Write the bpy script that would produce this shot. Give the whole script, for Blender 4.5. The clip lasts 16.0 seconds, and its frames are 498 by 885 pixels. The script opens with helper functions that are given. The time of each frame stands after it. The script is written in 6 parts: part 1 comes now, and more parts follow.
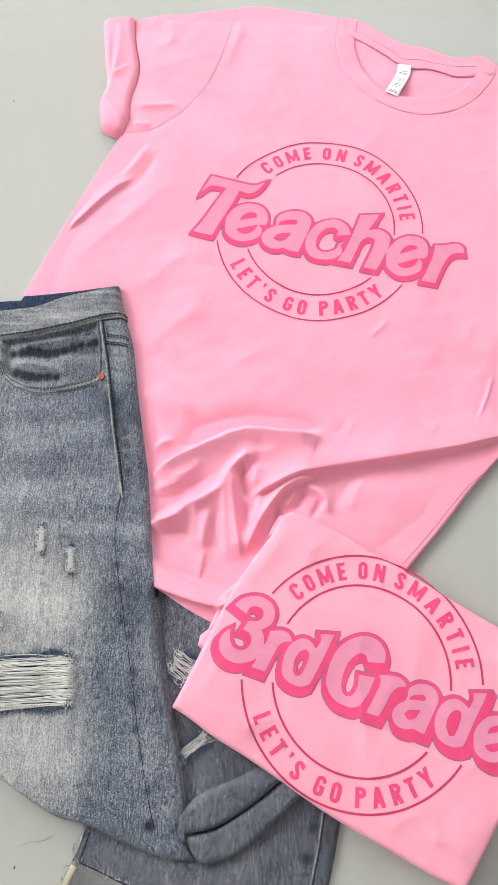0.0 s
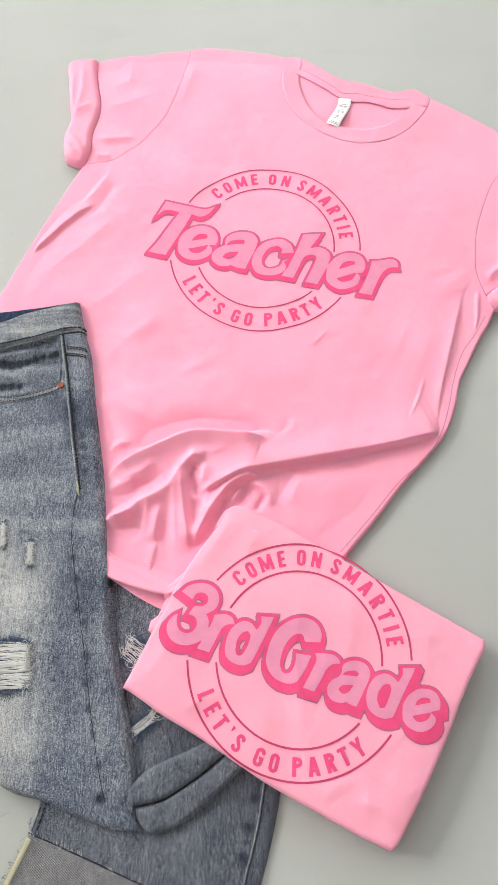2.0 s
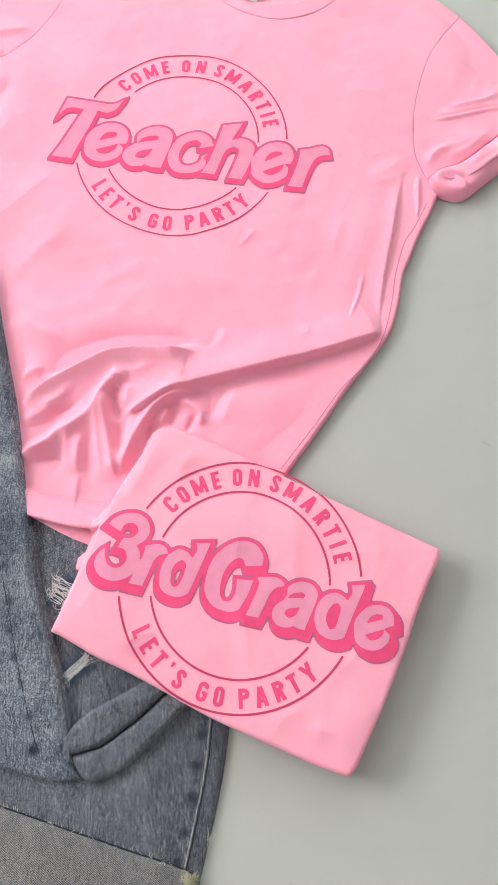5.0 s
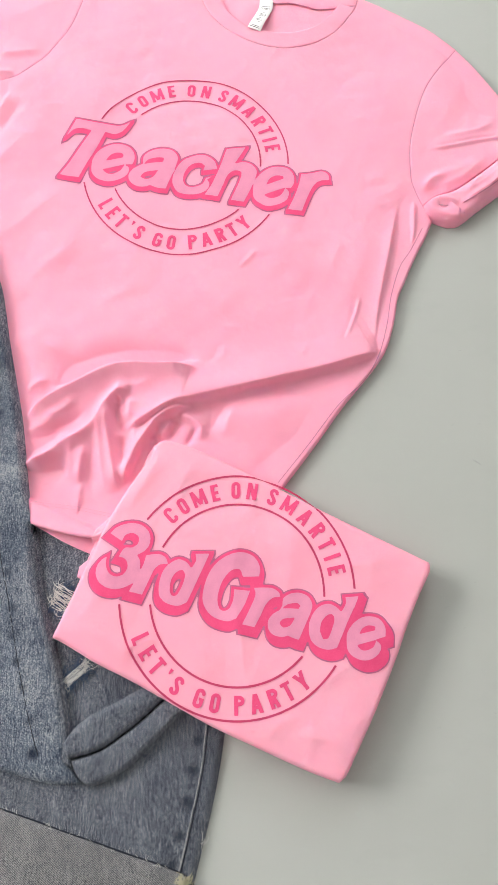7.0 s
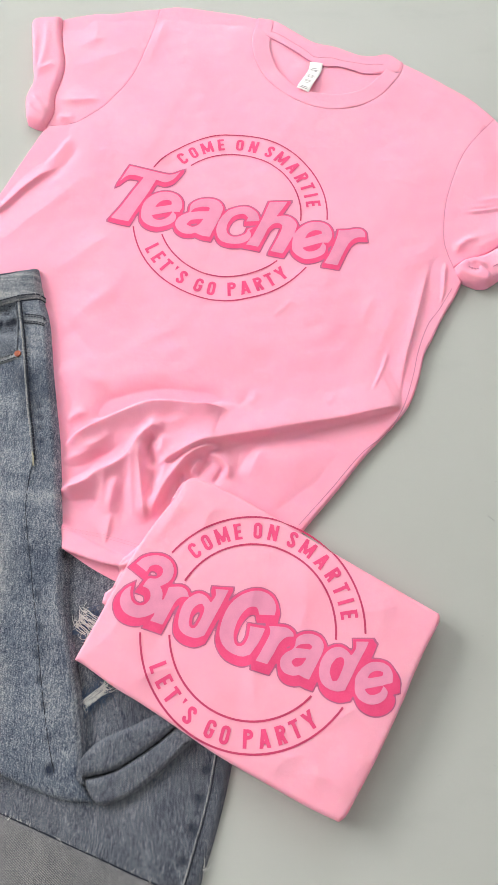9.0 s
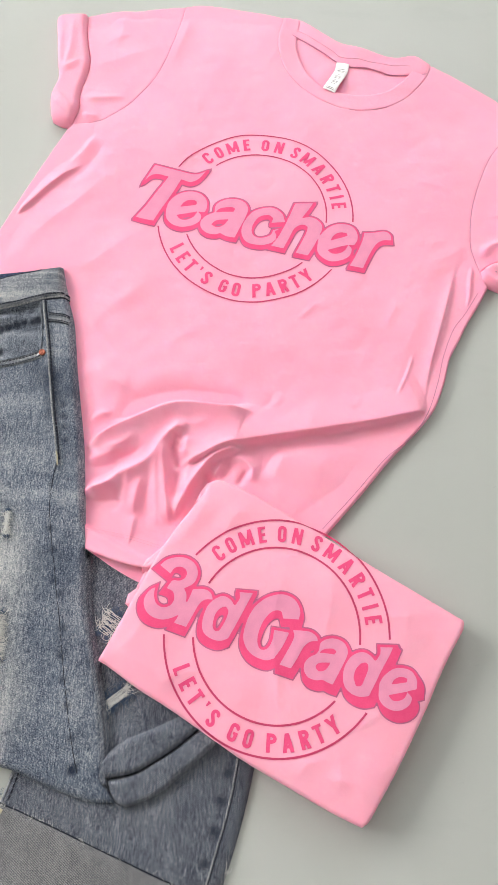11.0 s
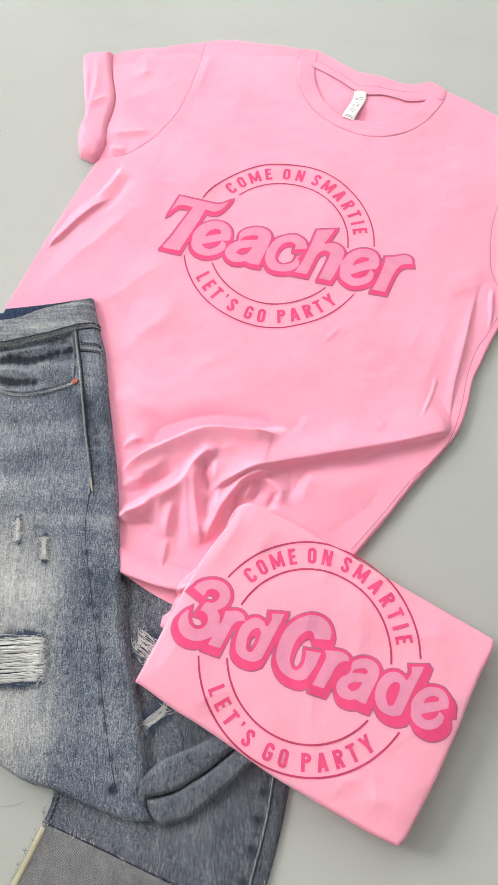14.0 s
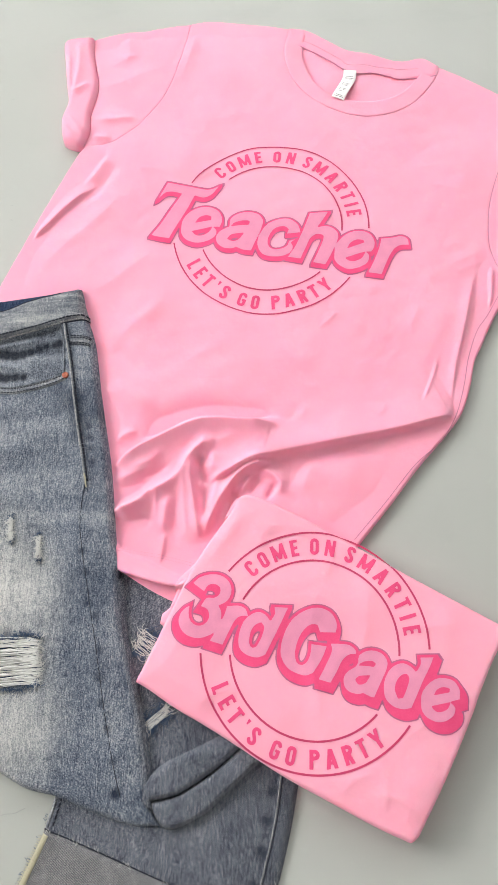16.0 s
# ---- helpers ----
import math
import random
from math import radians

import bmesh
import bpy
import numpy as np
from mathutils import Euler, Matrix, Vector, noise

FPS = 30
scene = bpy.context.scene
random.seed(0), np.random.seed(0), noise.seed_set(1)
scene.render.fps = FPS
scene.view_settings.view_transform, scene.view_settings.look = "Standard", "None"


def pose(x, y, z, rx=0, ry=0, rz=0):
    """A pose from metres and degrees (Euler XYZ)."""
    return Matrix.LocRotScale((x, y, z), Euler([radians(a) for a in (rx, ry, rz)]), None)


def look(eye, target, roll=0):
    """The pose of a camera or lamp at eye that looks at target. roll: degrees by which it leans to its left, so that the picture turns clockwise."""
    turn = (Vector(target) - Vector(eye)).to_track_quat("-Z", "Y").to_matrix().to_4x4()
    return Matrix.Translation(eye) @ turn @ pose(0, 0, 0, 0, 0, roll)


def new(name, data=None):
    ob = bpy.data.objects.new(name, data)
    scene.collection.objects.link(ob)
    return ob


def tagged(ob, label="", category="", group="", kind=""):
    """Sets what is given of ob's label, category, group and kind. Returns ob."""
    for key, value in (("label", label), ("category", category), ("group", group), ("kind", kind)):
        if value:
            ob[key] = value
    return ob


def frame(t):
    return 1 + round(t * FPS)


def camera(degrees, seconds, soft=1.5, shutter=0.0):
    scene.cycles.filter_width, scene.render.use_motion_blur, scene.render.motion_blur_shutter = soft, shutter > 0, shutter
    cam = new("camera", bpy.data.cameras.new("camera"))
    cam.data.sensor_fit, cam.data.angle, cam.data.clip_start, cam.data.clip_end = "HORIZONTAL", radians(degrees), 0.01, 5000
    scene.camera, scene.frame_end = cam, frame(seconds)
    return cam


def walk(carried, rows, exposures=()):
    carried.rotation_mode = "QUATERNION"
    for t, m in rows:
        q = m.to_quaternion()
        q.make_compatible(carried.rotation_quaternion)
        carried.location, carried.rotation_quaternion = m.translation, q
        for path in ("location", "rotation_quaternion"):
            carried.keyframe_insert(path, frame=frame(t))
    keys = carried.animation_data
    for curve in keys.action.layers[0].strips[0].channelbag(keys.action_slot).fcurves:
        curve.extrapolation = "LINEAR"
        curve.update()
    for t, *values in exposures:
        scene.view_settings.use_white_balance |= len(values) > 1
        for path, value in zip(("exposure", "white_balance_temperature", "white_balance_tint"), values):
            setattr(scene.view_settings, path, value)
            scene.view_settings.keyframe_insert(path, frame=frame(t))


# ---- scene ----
cam = camera(39.5, 16.0, soft=1.15)
PATH = [
    (0, (-0.071, 0.004, 0.659), (-0.153, 0.668, -1.225), -6.1),
    (0.5, (-0.035, -0.028, 0.706), (-0.109, 0.68, -1.163), -5.7),
    (1, (-0.025, -0.044, 0.713), (-0.093, 0.691, -1.146), -5.3),
    (1.5, (-0.024, -0.044, 0.708), (-0.094, 0.706, -1.144), -5.4),
    (2, (-0.018, -0.043, 0.694), (-0.091, 0.705, -1.159), -5.7),
    (2.5, (-0.01, -0.047, 0.69), (-0.083, 0.688, -1.169), -6.5),
    (3, (-0.011, -0.034, 0.684), (-0.082, 0.679, -1.183), -7.3),
    (3.5, (0.007, -0.04, 0.672), (-0.047, 0.637, -1.209), -7.4),
    (4, (0.005, -0.04, 0.654), (-0.027, 0.596, -1.242), -6.6),
    (4.5, (0.024, -0.05, 0.622), (0.004, 0.553, -1.285), -6.5),
    (7, (0.016, -0.054, 0.643), (0.034, 0.576, -1.255), -2.1),
    (7.5, (0.015, -0.058, 0.66), (0.019, 0.593, -1.231), -2.6),
    (8, (0.007, -0.052, 0.66), (-0.007, 0.617, -1.224), -3.1),
    (8.5, (0.006, -0.052, 0.662), (-0.026, 0.625, -1.219), -3.4),
    (9, (0.012, -0.044, 0.681), (-0.029, 0.643, -1.197), -3.1),
    (9.5, (0.008, -0.044, 0.683), (-0.048, 0.643, -1.195), -3.4),
    (12, (-0.015, -0.026, 0.676), (-0.063, 0.648, -1.206), -2.8),
    (12.5, (-0.016, -0.02, 0.671), (-0.091, 0.661, -1.208), -4.9),
    (13, (-0.025, -0.022, 0.69), (-0.127, 0.67, -1.183), -6.9),
    (13.5, (-0.028, -0.024, 0.699), (-0.133, 0.679, -1.171), -7.4),
    (14, (-0.017, -0.033, 0.702), (-0.127, 0.676, -1.164), -8.3),
    (14.5, (-0.019, -0.04, 0.704), (-0.133, 0.669, -1.163), -9.4),
    (15, (-0.014, -0.042, 0.686), (-0.123, 0.659, -1.184), -9.7),
    (15.5, (-0.015, -0.036, 0.683), (-0.122, 0.664, -1.188), -9.8),
    (16, (-0.017, -0.032, 0.68), (-0.123, 0.668, -1.19), -9.8),
]
walk(cam, [(t, look(eye, target, roll)) for t, eye, target, roll in PATH])

# ---- light ----
world = bpy.data.worlds.new("world")
scene.world = world
world.use_nodes = True
wn = world.node_tree
sky = wn.nodes.new("ShaderNodeTexSky")
sky.sky_type, sky.sun_disc = "NISHITA", False
sky.sun_elevation, sky.sun_rotation = radians(40), radians(-60)
wn.nodes["Background"].inputs["Strength"].default_value = 0.12
wn.links.new(sky.outputs["Color"], wn.nodes["Background"].inputs["Color"])
scene.view_settings.exposure = 0.0


def window_light(name, place, target, width, height, watts, colour):
    lamp = bpy.data.lights.new(name, "AREA")
    lamp.shape, lamp.size, lamp.size_y, lamp.energy, lamp.color = "RECTANGLE", width, height, watts, colour
    ob = new(name, lamp)
    ob.matrix_world = look(place, target)
    return ob


# main soft light from the upper left, set in an added window out of view
window_light("window_light_west", (-3.15, 1.8, 2.1), (1.5, -0.6, 0.6), 2.7, 1.5, 160, (1.0, 0.985, 0.96))
# fill lamp added in an unseen north window to soften the shading
window_light("north_fill_light", (0.3, 3.35, 2.1), (0.3, -2, 1.0), 1.9, 1.5, 58, (0.97, 0.985, 1.0))

# ---- materials ----


class Nodes:
    """A node material under construction, with short calls for the usual nodes."""

    def __init__(self, name, rough=0.9):
        self.mat = bpy.data.materials.new(name)
        self.mat.use_nodes = True
        self.t = self.mat.node_tree
        self.out = self.t.nodes["Principled BSDF"]
        self.out.inputs["Roughness"].default_value = rough
        self.place = self.t.nodes.new("ShaderNodeTexCoord").outputs["Object"]

    def put(self, kind, sets=None, **attrs):
        n = self.t.nodes.new(kind)
        if "mode" in attrs:
            n.operation = attrs["mode"]
        for k, v in (sets or {}).items():
            if isinstance(v, bpy.types.NodeSocket):
                self.t.links.new(v, n.inputs[k])
            else:
                n.inputs[k].default_value = v
        return n

    def stretch(self, scale, turn=0.0):
        n = self.put("ShaderNodeMapping", {"Vector": self.place})
        n.inputs["Scale"].default_value = scale
        n.inputs["Rotation"].default_value = (0, 0, radians(turn))
        return n.outputs["Vector"]

    def noise(self, scale, detail=3.0, rough=0.55, vector=None):
        n = self.put("ShaderNodeTexNoise", {"Vector": vector or self.place, "Scale": scale, "Detail": detail, "Roughness": rough})
        return n.outputs["Fac"]

    def bands(self, scale, vector, distort=0.0, dscale=1.0):
        n = self.put("ShaderNodeTexWave", {"Vector": vector, "Scale": scale, "Distortion": distort, "Detail": 2.0, "Detail Scale": dscale})
        return n.outputs["Fac"]

    def ramp(self, fac, *stops):
        n = self.put("ShaderNodeValToRGB", {"Fac": fac})
        e = n.color_ramp.elements
        while len(e) < len(stops):
            e.new(0.5)
        for one, (at, c) in zip(e, stops):
            one.position, one.color = at, (*c, 1) if len(c) == 3 else c
        return n.outputs["Color"]

    def level(self, fac, low, high, to_low=0.0, to_high=1.0):
        n = self.put("ShaderNodeMapRange", {"Value": fac, "From Min": low, "From Max": high, "To Min": to_low, "To Max": to_high})
        return n.outputs["Result"]

    def math(self, mode, a, b):
        n = self.put("ShaderNodeMath", mode=mode)
        for k, v in ((0, a), (1, b)):
            if isinstance(v, bpy.types.NodeSocket):
                self.t.links.new(v, n.inputs[k])
            else:
                n.inputs[k].default_value = v
        return n.outputs["Value"]

    def mix(self, fac, a, b, blend="MIX"):
        n = self.t.nodes.new("ShaderNodeMixRGB")
        n.blend_type = blend
        for k, v in (("Fac", fac), ("Color1", a), ("Color2", b)):
            if isinstance(v, bpy.types.NodeSocket):
                self.t.links.new(v, n.inputs[k])
            else:
                n.inputs[k].default_value = (*v, 1) if isinstance(v, tuple) else v
        return n.outputs["Color"]

    def near(self, x, y, radius, soft):
        """1 within radius of a place on the ground, 0 past radius + soft."""
        d = self.put("ShaderNodeVectorMath", mode="DISTANCE")
        flat = self.stretch((1, 1, 0))
        self.t.links.new(flat, d.inputs[0])
        d.inputs[1].default_value = (x, y, 0)
        return self.level(d.outputs["Value"], radius + soft, radius)

    def bump(self, height, distance, strength=1.0, under=None):
        sets = {"Height": height, "Distance": distance, "Strength": strength}
        if under:
            sets["Normal"] = under
        return self.put("ShaderNodeBump", sets).outputs["Normal"]

    def done(self, colour, normal=None, rough=None):
        for k, v in (("Base Color", colour), ("Normal", normal), ("Roughness", rough)):
            if isinstance(v, bpy.types.NodeSocket):
                self.t.links.new(v, self.out.inputs[k])
            elif v is not None:
                self.out.inputs[k].default_value = (*v, 1) if isinstance(v, tuple) else v
        return self.mat


def cotton(name, low, high, bump=0.00022):
    m = Nodes(name, 0.92)
    m.out.inputs["Specular IOR Level"].default_value = 0.12
    m.out.inputs["Sheen Weight"].default_value = 0.1
    m.out.inputs["Subsurface Weight"].default_value = 0.25
    m.out.inputs["Subsurface Radius"].default_value = (1.0, 0.12, 0.2)
    m.out.inputs["Subsurface Scale"].default_value = 0.003
    m.out.inputs["Sheen Roughness"].default_value = 0.5
    knit = m.noise(1500, 2.0, 0.6)
    blotch = m.noise(9, 3.0)
    c = m.mix(m.level(blotch, 0.35, 0.65), low, high)
    c = m.mix(m.level(knit, 0.3, 0.7, 0.0, 0.10), c, (low[0] * 0.86, low[1] * 0.72, low[2] * 0.78))
    crumple = m.noise(38, 4.0, 0.5)
    n = m.bump(crumple, 0.0026, 0.6)
    return m.done(c, m.bump(knit, bump, 0.5, n))


def printed(name, low, high, speck):
    """Screen ink on knit: slightly worn, the cloth's grain showing through."""
    m = Nodes(name, 0.8)
    m.out.inputs["Specular IOR Level"].default_value = 0.2
    grain = m.noise(900, 3.0, 0.7)
    wear = m.noise(70, 5.0, 0.65)
    c = m.mix(m.level(wear, 0.35, 0.7), low, high)
    c = m.mix(m.level(grain, 0.45, 0.75, 0.0, 0.3), c, speck)
    return m.done(c, m.bump(grain, 0.0001, 0.5))


def denim(name, dark, mid, light, turn, fades=(), fade_colour=(0.55, 0.545, 0.52), twill=0.5, whisker=0.0, spread=0.085, wide=(7, 62), darks=()):
    """Washed denim: indigo and pale yarn flecks, diagonal twill, worn streaks along the leg, whiskers across it."""
    m = Nodes(name, 0.9)
    m.out.inputs["Specular IOR Level"].default_value = 0.12
    m.out.inputs["Sheen Weight"].default_value = 0.08
    weave = m.bands(300, m.stretch((1, 1, 0.3), turn), 4.0, 3.0)
    slub = m.noise(1.0, 3.0, 0.7, m.stretch((1000, 140, 300), 8))
    fleck = m.noise(820, 2.0, 0.8)
    coarse = m.noise(230, 3.0, 0.65)
    cloud = m.noise(13, 4.0, 0.6)
    wash = m.noise(1.0, 4.0, 0.65, m.stretch((75, 9, 20), 8))
    v = m.math("ADD", m.math("MULTIPLY", weave, twill * 0.3), m.math("MULTIPLY", slub, 1.0))
    v = m.math("ADD", v, m.math("MULTIPLY", fleck, 1.5))
    v = m.math("ADD", v, m.math("MULTIPLY", coarse, 0.3))
    v = m.math("ADD", v, m.math("MULTIPLY", cloud, 0.3))
    v = m.math("ADD", v, m.math("MULTIPLY", wash, 0.35))
    total = 3.45 + 0.3 * twill
    if whisker:
        lines = m.noise(1.0, 4.0, 0.6, m.stretch((*wide, 20), -12))
        v = m.math("ADD", v, m.math("MULTIPLY", lines, whisker))
        total += whisker
    v = m.math("MULTIPLY", v, 1.0 / total)
    c = m.ramp(v, (0.5 - spread, dark), (0.5, mid), (0.5 + spread, light))
    for x, y, radius, soft, amount in fades:
        worn = m.math("MULTIPLY", m.near(x, y, radius, soft), m.level(m.math("ADD", wash, v), 0.7, 1.3, 0.5 * amount, amount))
        c = m.mix(worn, c, m.mix(m.level(v, 0.42, 0.58), (0.22, 0.235, 0.255), tuple(min(1, 1.3 * k) for k in fade_colour)))
    for x, y, radius, soft, amount in darks:
        c = m.mix(m.math("MULTIPLY", m.near(x, y, radius, soft), amount), c, m.mix(m.level(v, 0.44, 0.60), dark, tuple(0.28 * k for k in mid)))
    return m.done(c, m.bump(m.math("ADD", m.math("MULTIPLY", weave, 0.6), m.math("MULTIPLY", fleck, 2.2)), 0.0006, 0.9))


def yarn(name, low, high):
    m = Nodes(name, 0.9)
    m.out.inputs["Specular IOR Level"].default_value = 0.1
    return m.done(m.mix(m.noise(300, 3.0, 0.6), low, high))


def plaster(name, low, high):
    m = Nodes(name, 0.9)
    return m.done(m.mix(m.noise(3, 4.0), low, high), m.bump(m.noise(220, 3.0), 0.0006, 0.4))


def board():
    """The painted grey-green sheet that the clothes lie on, with faint smears and rub marks."""
    m = Nodes("painted_board", 0.55)
    m.out.inputs["Specular IOR Level"].default_value = 0.25
    broad = m.noise(2.2, 4.0, 0.5)
    smear = m.noise(1.0, 4.0, 0.65, m.stretch((9, 22, 9), 20))
    tiny = m.noise(1.0, 2.0, 0.5, m.stretch((70, 160, 80), 35))
    c = m.mix(m.level(broad, 0.3, 0.7), (0.40, 0.417, 0.385), (0.43, 0.445, 0.418))
    c = m.mix(m.level(smear, 0.56, 0.72, 0.0, 0.35), c, (0.375, 0.39, 0.365))
    c = m.mix(m.level(tiny, 0.74, 0.8, 0.0, 0.4), c, (0.30, 0.315, 0.30))
    return m.done(c, m.bump(m.noise(60, 4.0), 0.0003, 0.3), m.level(smear, 0.3, 0.7, 0.45, 0.62))


PINK = cotton("pink_cotton", (0.92, 0.366, 0.498), (0.94, 0.394, 0.526))
PINK_RIB = cotton("pink_rib", (0.915, 0.360, 0.490), (0.935, 0.386, 0.516), 0.0003)
FOLDED_PINK = cotton("folded_pink_cotton", (0.92, 0.376, 0.496), (0.94, 0.406, 0.526))
HOT = printed("hot_pink_ink", (0.74, 0.062, 0.185), (0.80, 0.08, 0.21), (0.86, 0.15, 0.29))
LINE = printed("rose_ink", (0.50, 0.040, 0.115), (0.58, 0.052, 0.138), (0.64, 0.085, 0.17))
FACE = printed("soft_pink_ink", (0.71, 0.25, 0.39), (0.78, 0.285, 0.43), (0.84, 0.34, 0.475))
GREY = printed("mauve_ink", (0.42, 0.105, 0.205), (0.52, 0.14, 0.255), (0.66, 0.22, 0.35))
TAG = yarn("white_satin", (0.80, 0.78, 0.77), (0.86, 0.84, 0.83))
TAG_INK = yarn("tag_ink", (0.10, 0.09, 0.10), (0.22, 0.20, 0.21))
# indigo left unfaded beside the side seam, and the puckers along it
DARKS = [(-0.2376, 0.268, 0.004, 0.016, 0.75), (-0.232, 0.245, 0.003, 0.014, 0.65), (-0.2295, 0.228, 0.002, 0.010, 0.5), (-0.255, 0.283, 0.0, 0.022, 0.35), (-0.215, 0.25, 0.0, 0.022, 0.35)]
DARKS += [(x, y, 0.0010, 0.005, 0.65) for x, y in ((-0.222, 0.238), (-0.2195, 0.226), (-0.218, 0.214), (-0.215, 0.200), (-0.2188, 0.1075), (-0.2134, 0.087), (-0.2093, 0.0571), (-0.2015, 0.045), (-0.1957, 0.0141),
                                                 (-0.1897, -0.0315), (-0.1945, -0.010), (-0.1832, -0.0534), (-0.1765, -0.080))]
DARKS += [(-0.1737, -0.1058, 0.002, 0.005, 0.95), (-0.215, 0.07, 0.0, 0.030, 0.22), (-0.195, 0.0, 0.0, 0.028, 0.2), (-0.285, 0.028, 0.0, 0.012, 0.7), (-0.265, 0.027, 0.0, 0.010, 0.7)]
DENIM = denim("washed_denim", (0.014, 0.024, 0.052), (0.148, 0.176, 0.226), (0.50, 0.515, 0.54), 25,
              ((-0.330, 0.060, 0.050, 0.065, 1.0), (-0.295, 0.080, 0.015, 0.045, 0.7), (-0.305, -0.045, 0.040, 0.055, 1.0), (-0.275, -0.06, 0.005, 0.03, 0.5), (-0.325, 0.22, 0.02, 0.09, 0.12)),
              whisker=0.6, spread=0.088, wide=(5, 34), darks=DARKS)
DENIM_BAND = denim("waistband_denim", (0.03, 0.042, 0.07), (0.205, 0.222, 0.25), (0.58, 0.58, 0.57), 55, twill=0.2, whisker=1.6, spread=0.10, wide=(9, 110))
DENIM_DARK = denim("unfaded_denim", (0.018, 0.024, 0.042), (0.116, 0.130, 0.164), (0.39, 0.40, 0.425), 40, twill=0.9, spread=0.105,
                   darks=[(x, y, 0.002, 0.005, 0.7) for x, y in ((-0.034, -0.082), (-0.038, -0.105), (-0.043, -0.128), (-0.049, -0.152), (-0.056, -0.176), (-0.062, -0.196))])
DENIM_INSIDE = denim("denim_reverse", (0.05, 0.052, 0.062), (0.20, 0.20, 0.21), (0.42, 0.41, 0.41), 62, twill=3.0, spread=0.135)
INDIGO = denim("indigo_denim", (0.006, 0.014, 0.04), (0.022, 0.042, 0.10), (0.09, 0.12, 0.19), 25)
# darks: the deep shadows of the pocket's creases, painted into its colour
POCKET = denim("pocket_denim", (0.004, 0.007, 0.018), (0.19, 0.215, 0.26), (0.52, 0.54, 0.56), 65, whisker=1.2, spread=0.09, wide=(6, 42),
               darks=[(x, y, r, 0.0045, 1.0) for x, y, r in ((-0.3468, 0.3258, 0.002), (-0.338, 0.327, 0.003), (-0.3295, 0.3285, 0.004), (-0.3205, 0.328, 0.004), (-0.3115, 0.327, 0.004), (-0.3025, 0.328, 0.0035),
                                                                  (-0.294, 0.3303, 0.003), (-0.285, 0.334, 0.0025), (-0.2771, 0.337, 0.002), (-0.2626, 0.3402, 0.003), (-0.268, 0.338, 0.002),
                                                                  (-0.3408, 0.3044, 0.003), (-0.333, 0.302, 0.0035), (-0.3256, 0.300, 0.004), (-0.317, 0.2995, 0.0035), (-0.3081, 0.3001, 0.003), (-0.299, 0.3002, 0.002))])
SEAM_EDGE = denim("worn_seam", (0.10, 0.11, 0.13), (0.32, 0.325, 0.33), (0.62, 0.61, 0.60), 65, twill=0.2)
THREAD = yarn("dark_thread", (0.02, 0.024, 0.035), (0.05, 0.055, 0.07))
PALE_THREAD = yarn("pale_thread", (0.52, 0.52, 0.50), (0.74, 0.74, 0.72))
PINK_THREAD = yarn("pink_thread", (0.70, 0.30, 0.40), (0.80, 0.36, 0.46))
SEAM_THREAD = yarn("seam_thread", (0.56, 0.20, 0.30), (0.62, 0.24, 0.34))
GOLD_THREAD = yarn("overlock_thread", (0.42, 0.39, 0.26), (0.60, 0.57, 0.43))
LINT = yarn("lint_grey", (0.32, 0.33, 0.325), (0.38, 0.39, 0.38))
BLUE_FUZZ = yarn("indigo_fuzz", (0.03, 0.05, 0.10), (0.12, 0.17, 0.26))
COPPER = Nodes("copper", 0.38)
COPPER.out.inputs["Metallic"].default_value = 1.0
COPPER = COPPER.done(COPPER.mix(COPPER.noise(700), (0.22, 0.07, 0.045), (0.42, 0.15, 0.10)))
BOARD = board()
WALL = plaster("wall_paint", (0.56, 0.555, 0.54), (0.60, 0.595, 0.58))
FRAME = plaster("window_paint", (0.80, 0.80, 0.79), (0.83, 0.83, 0.82))
GLASS = Nodes("glass", 0.0)
GLASS.out.inputs["Transmission Weight"].default_value = 1.0
GLASS = GLASS.done((1.0, 1.0, 1.0))

# ---- mesh tools ----


def mesh_of(verts, faces, material, smooth=True):
    me = bpy.data.meshes.new("mesh")
    me.from_pydata([tuple(map(float, v)) for v in verts], [], [tuple(map(int, f)) for f in faces])
    me.materials.append(material)
    if smooth:
        me.polygons.foreach_set("use_smooth", [True] * len(me.polygons))
    me.update()
    return me


def piece(name, verts, faces, material, parent=None, label="", smooth=True):
    ob = new(name, mesh_of(verts, faces, material, smooth))
    ob.parent = parent
    return tagged(ob, label) if label else ob


def part(name, bm, material, parent=None, label="", smooth=False):
    me = bpy.data.meshes.new("mesh")
    bm.to_mesh(me)
    bm.free()
    me.materials.append(material)
    if smooth:
        me.polygons.foreach_set("use_smooth", [True] * len(me.polygons))
    ob = new(name, me)
    ob.parent = parent
    return tagged(ob, label) if label else ob


def thing(name, label, category, place=(0, 0, 0)):
    ob = new(name)
    ob.empty_display_size = 0.05
    return tagged(ob, label, category)


def curve(points, step=0.004):
    """A smooth open line through the points (Catmull-Rom), evenly stepped."""
    p = np.array(points, float)
    if len(p) == 2:
        n = max(1, int(np.linalg.norm(p[1] - p[0]) / step))
        return p[0] + (p[1] - p[0]) * np.linspace(0, 1, n + 1)[:, None]
    q = np.vstack([2 * p[0] - p[1], p, 2 * p[-1] - p[-2]])
    out = []
    for i in range(len(p) - 1):
        a, b, c, d = q[i:i + 4]
        n = max(1, int(np.linalg.norm(c - b) / step))
        u = np.linspace(0, 1, n, endpoint=False)[:, None]
        out.append(0.5 * (2 * b + (c - a) * u + (2 * a - 5 * b + 4 * c - d) * u ** 2 + (3 * b - a - 3 * c + d) * u ** 3))
    return np.vstack(out + [p[-1:]])


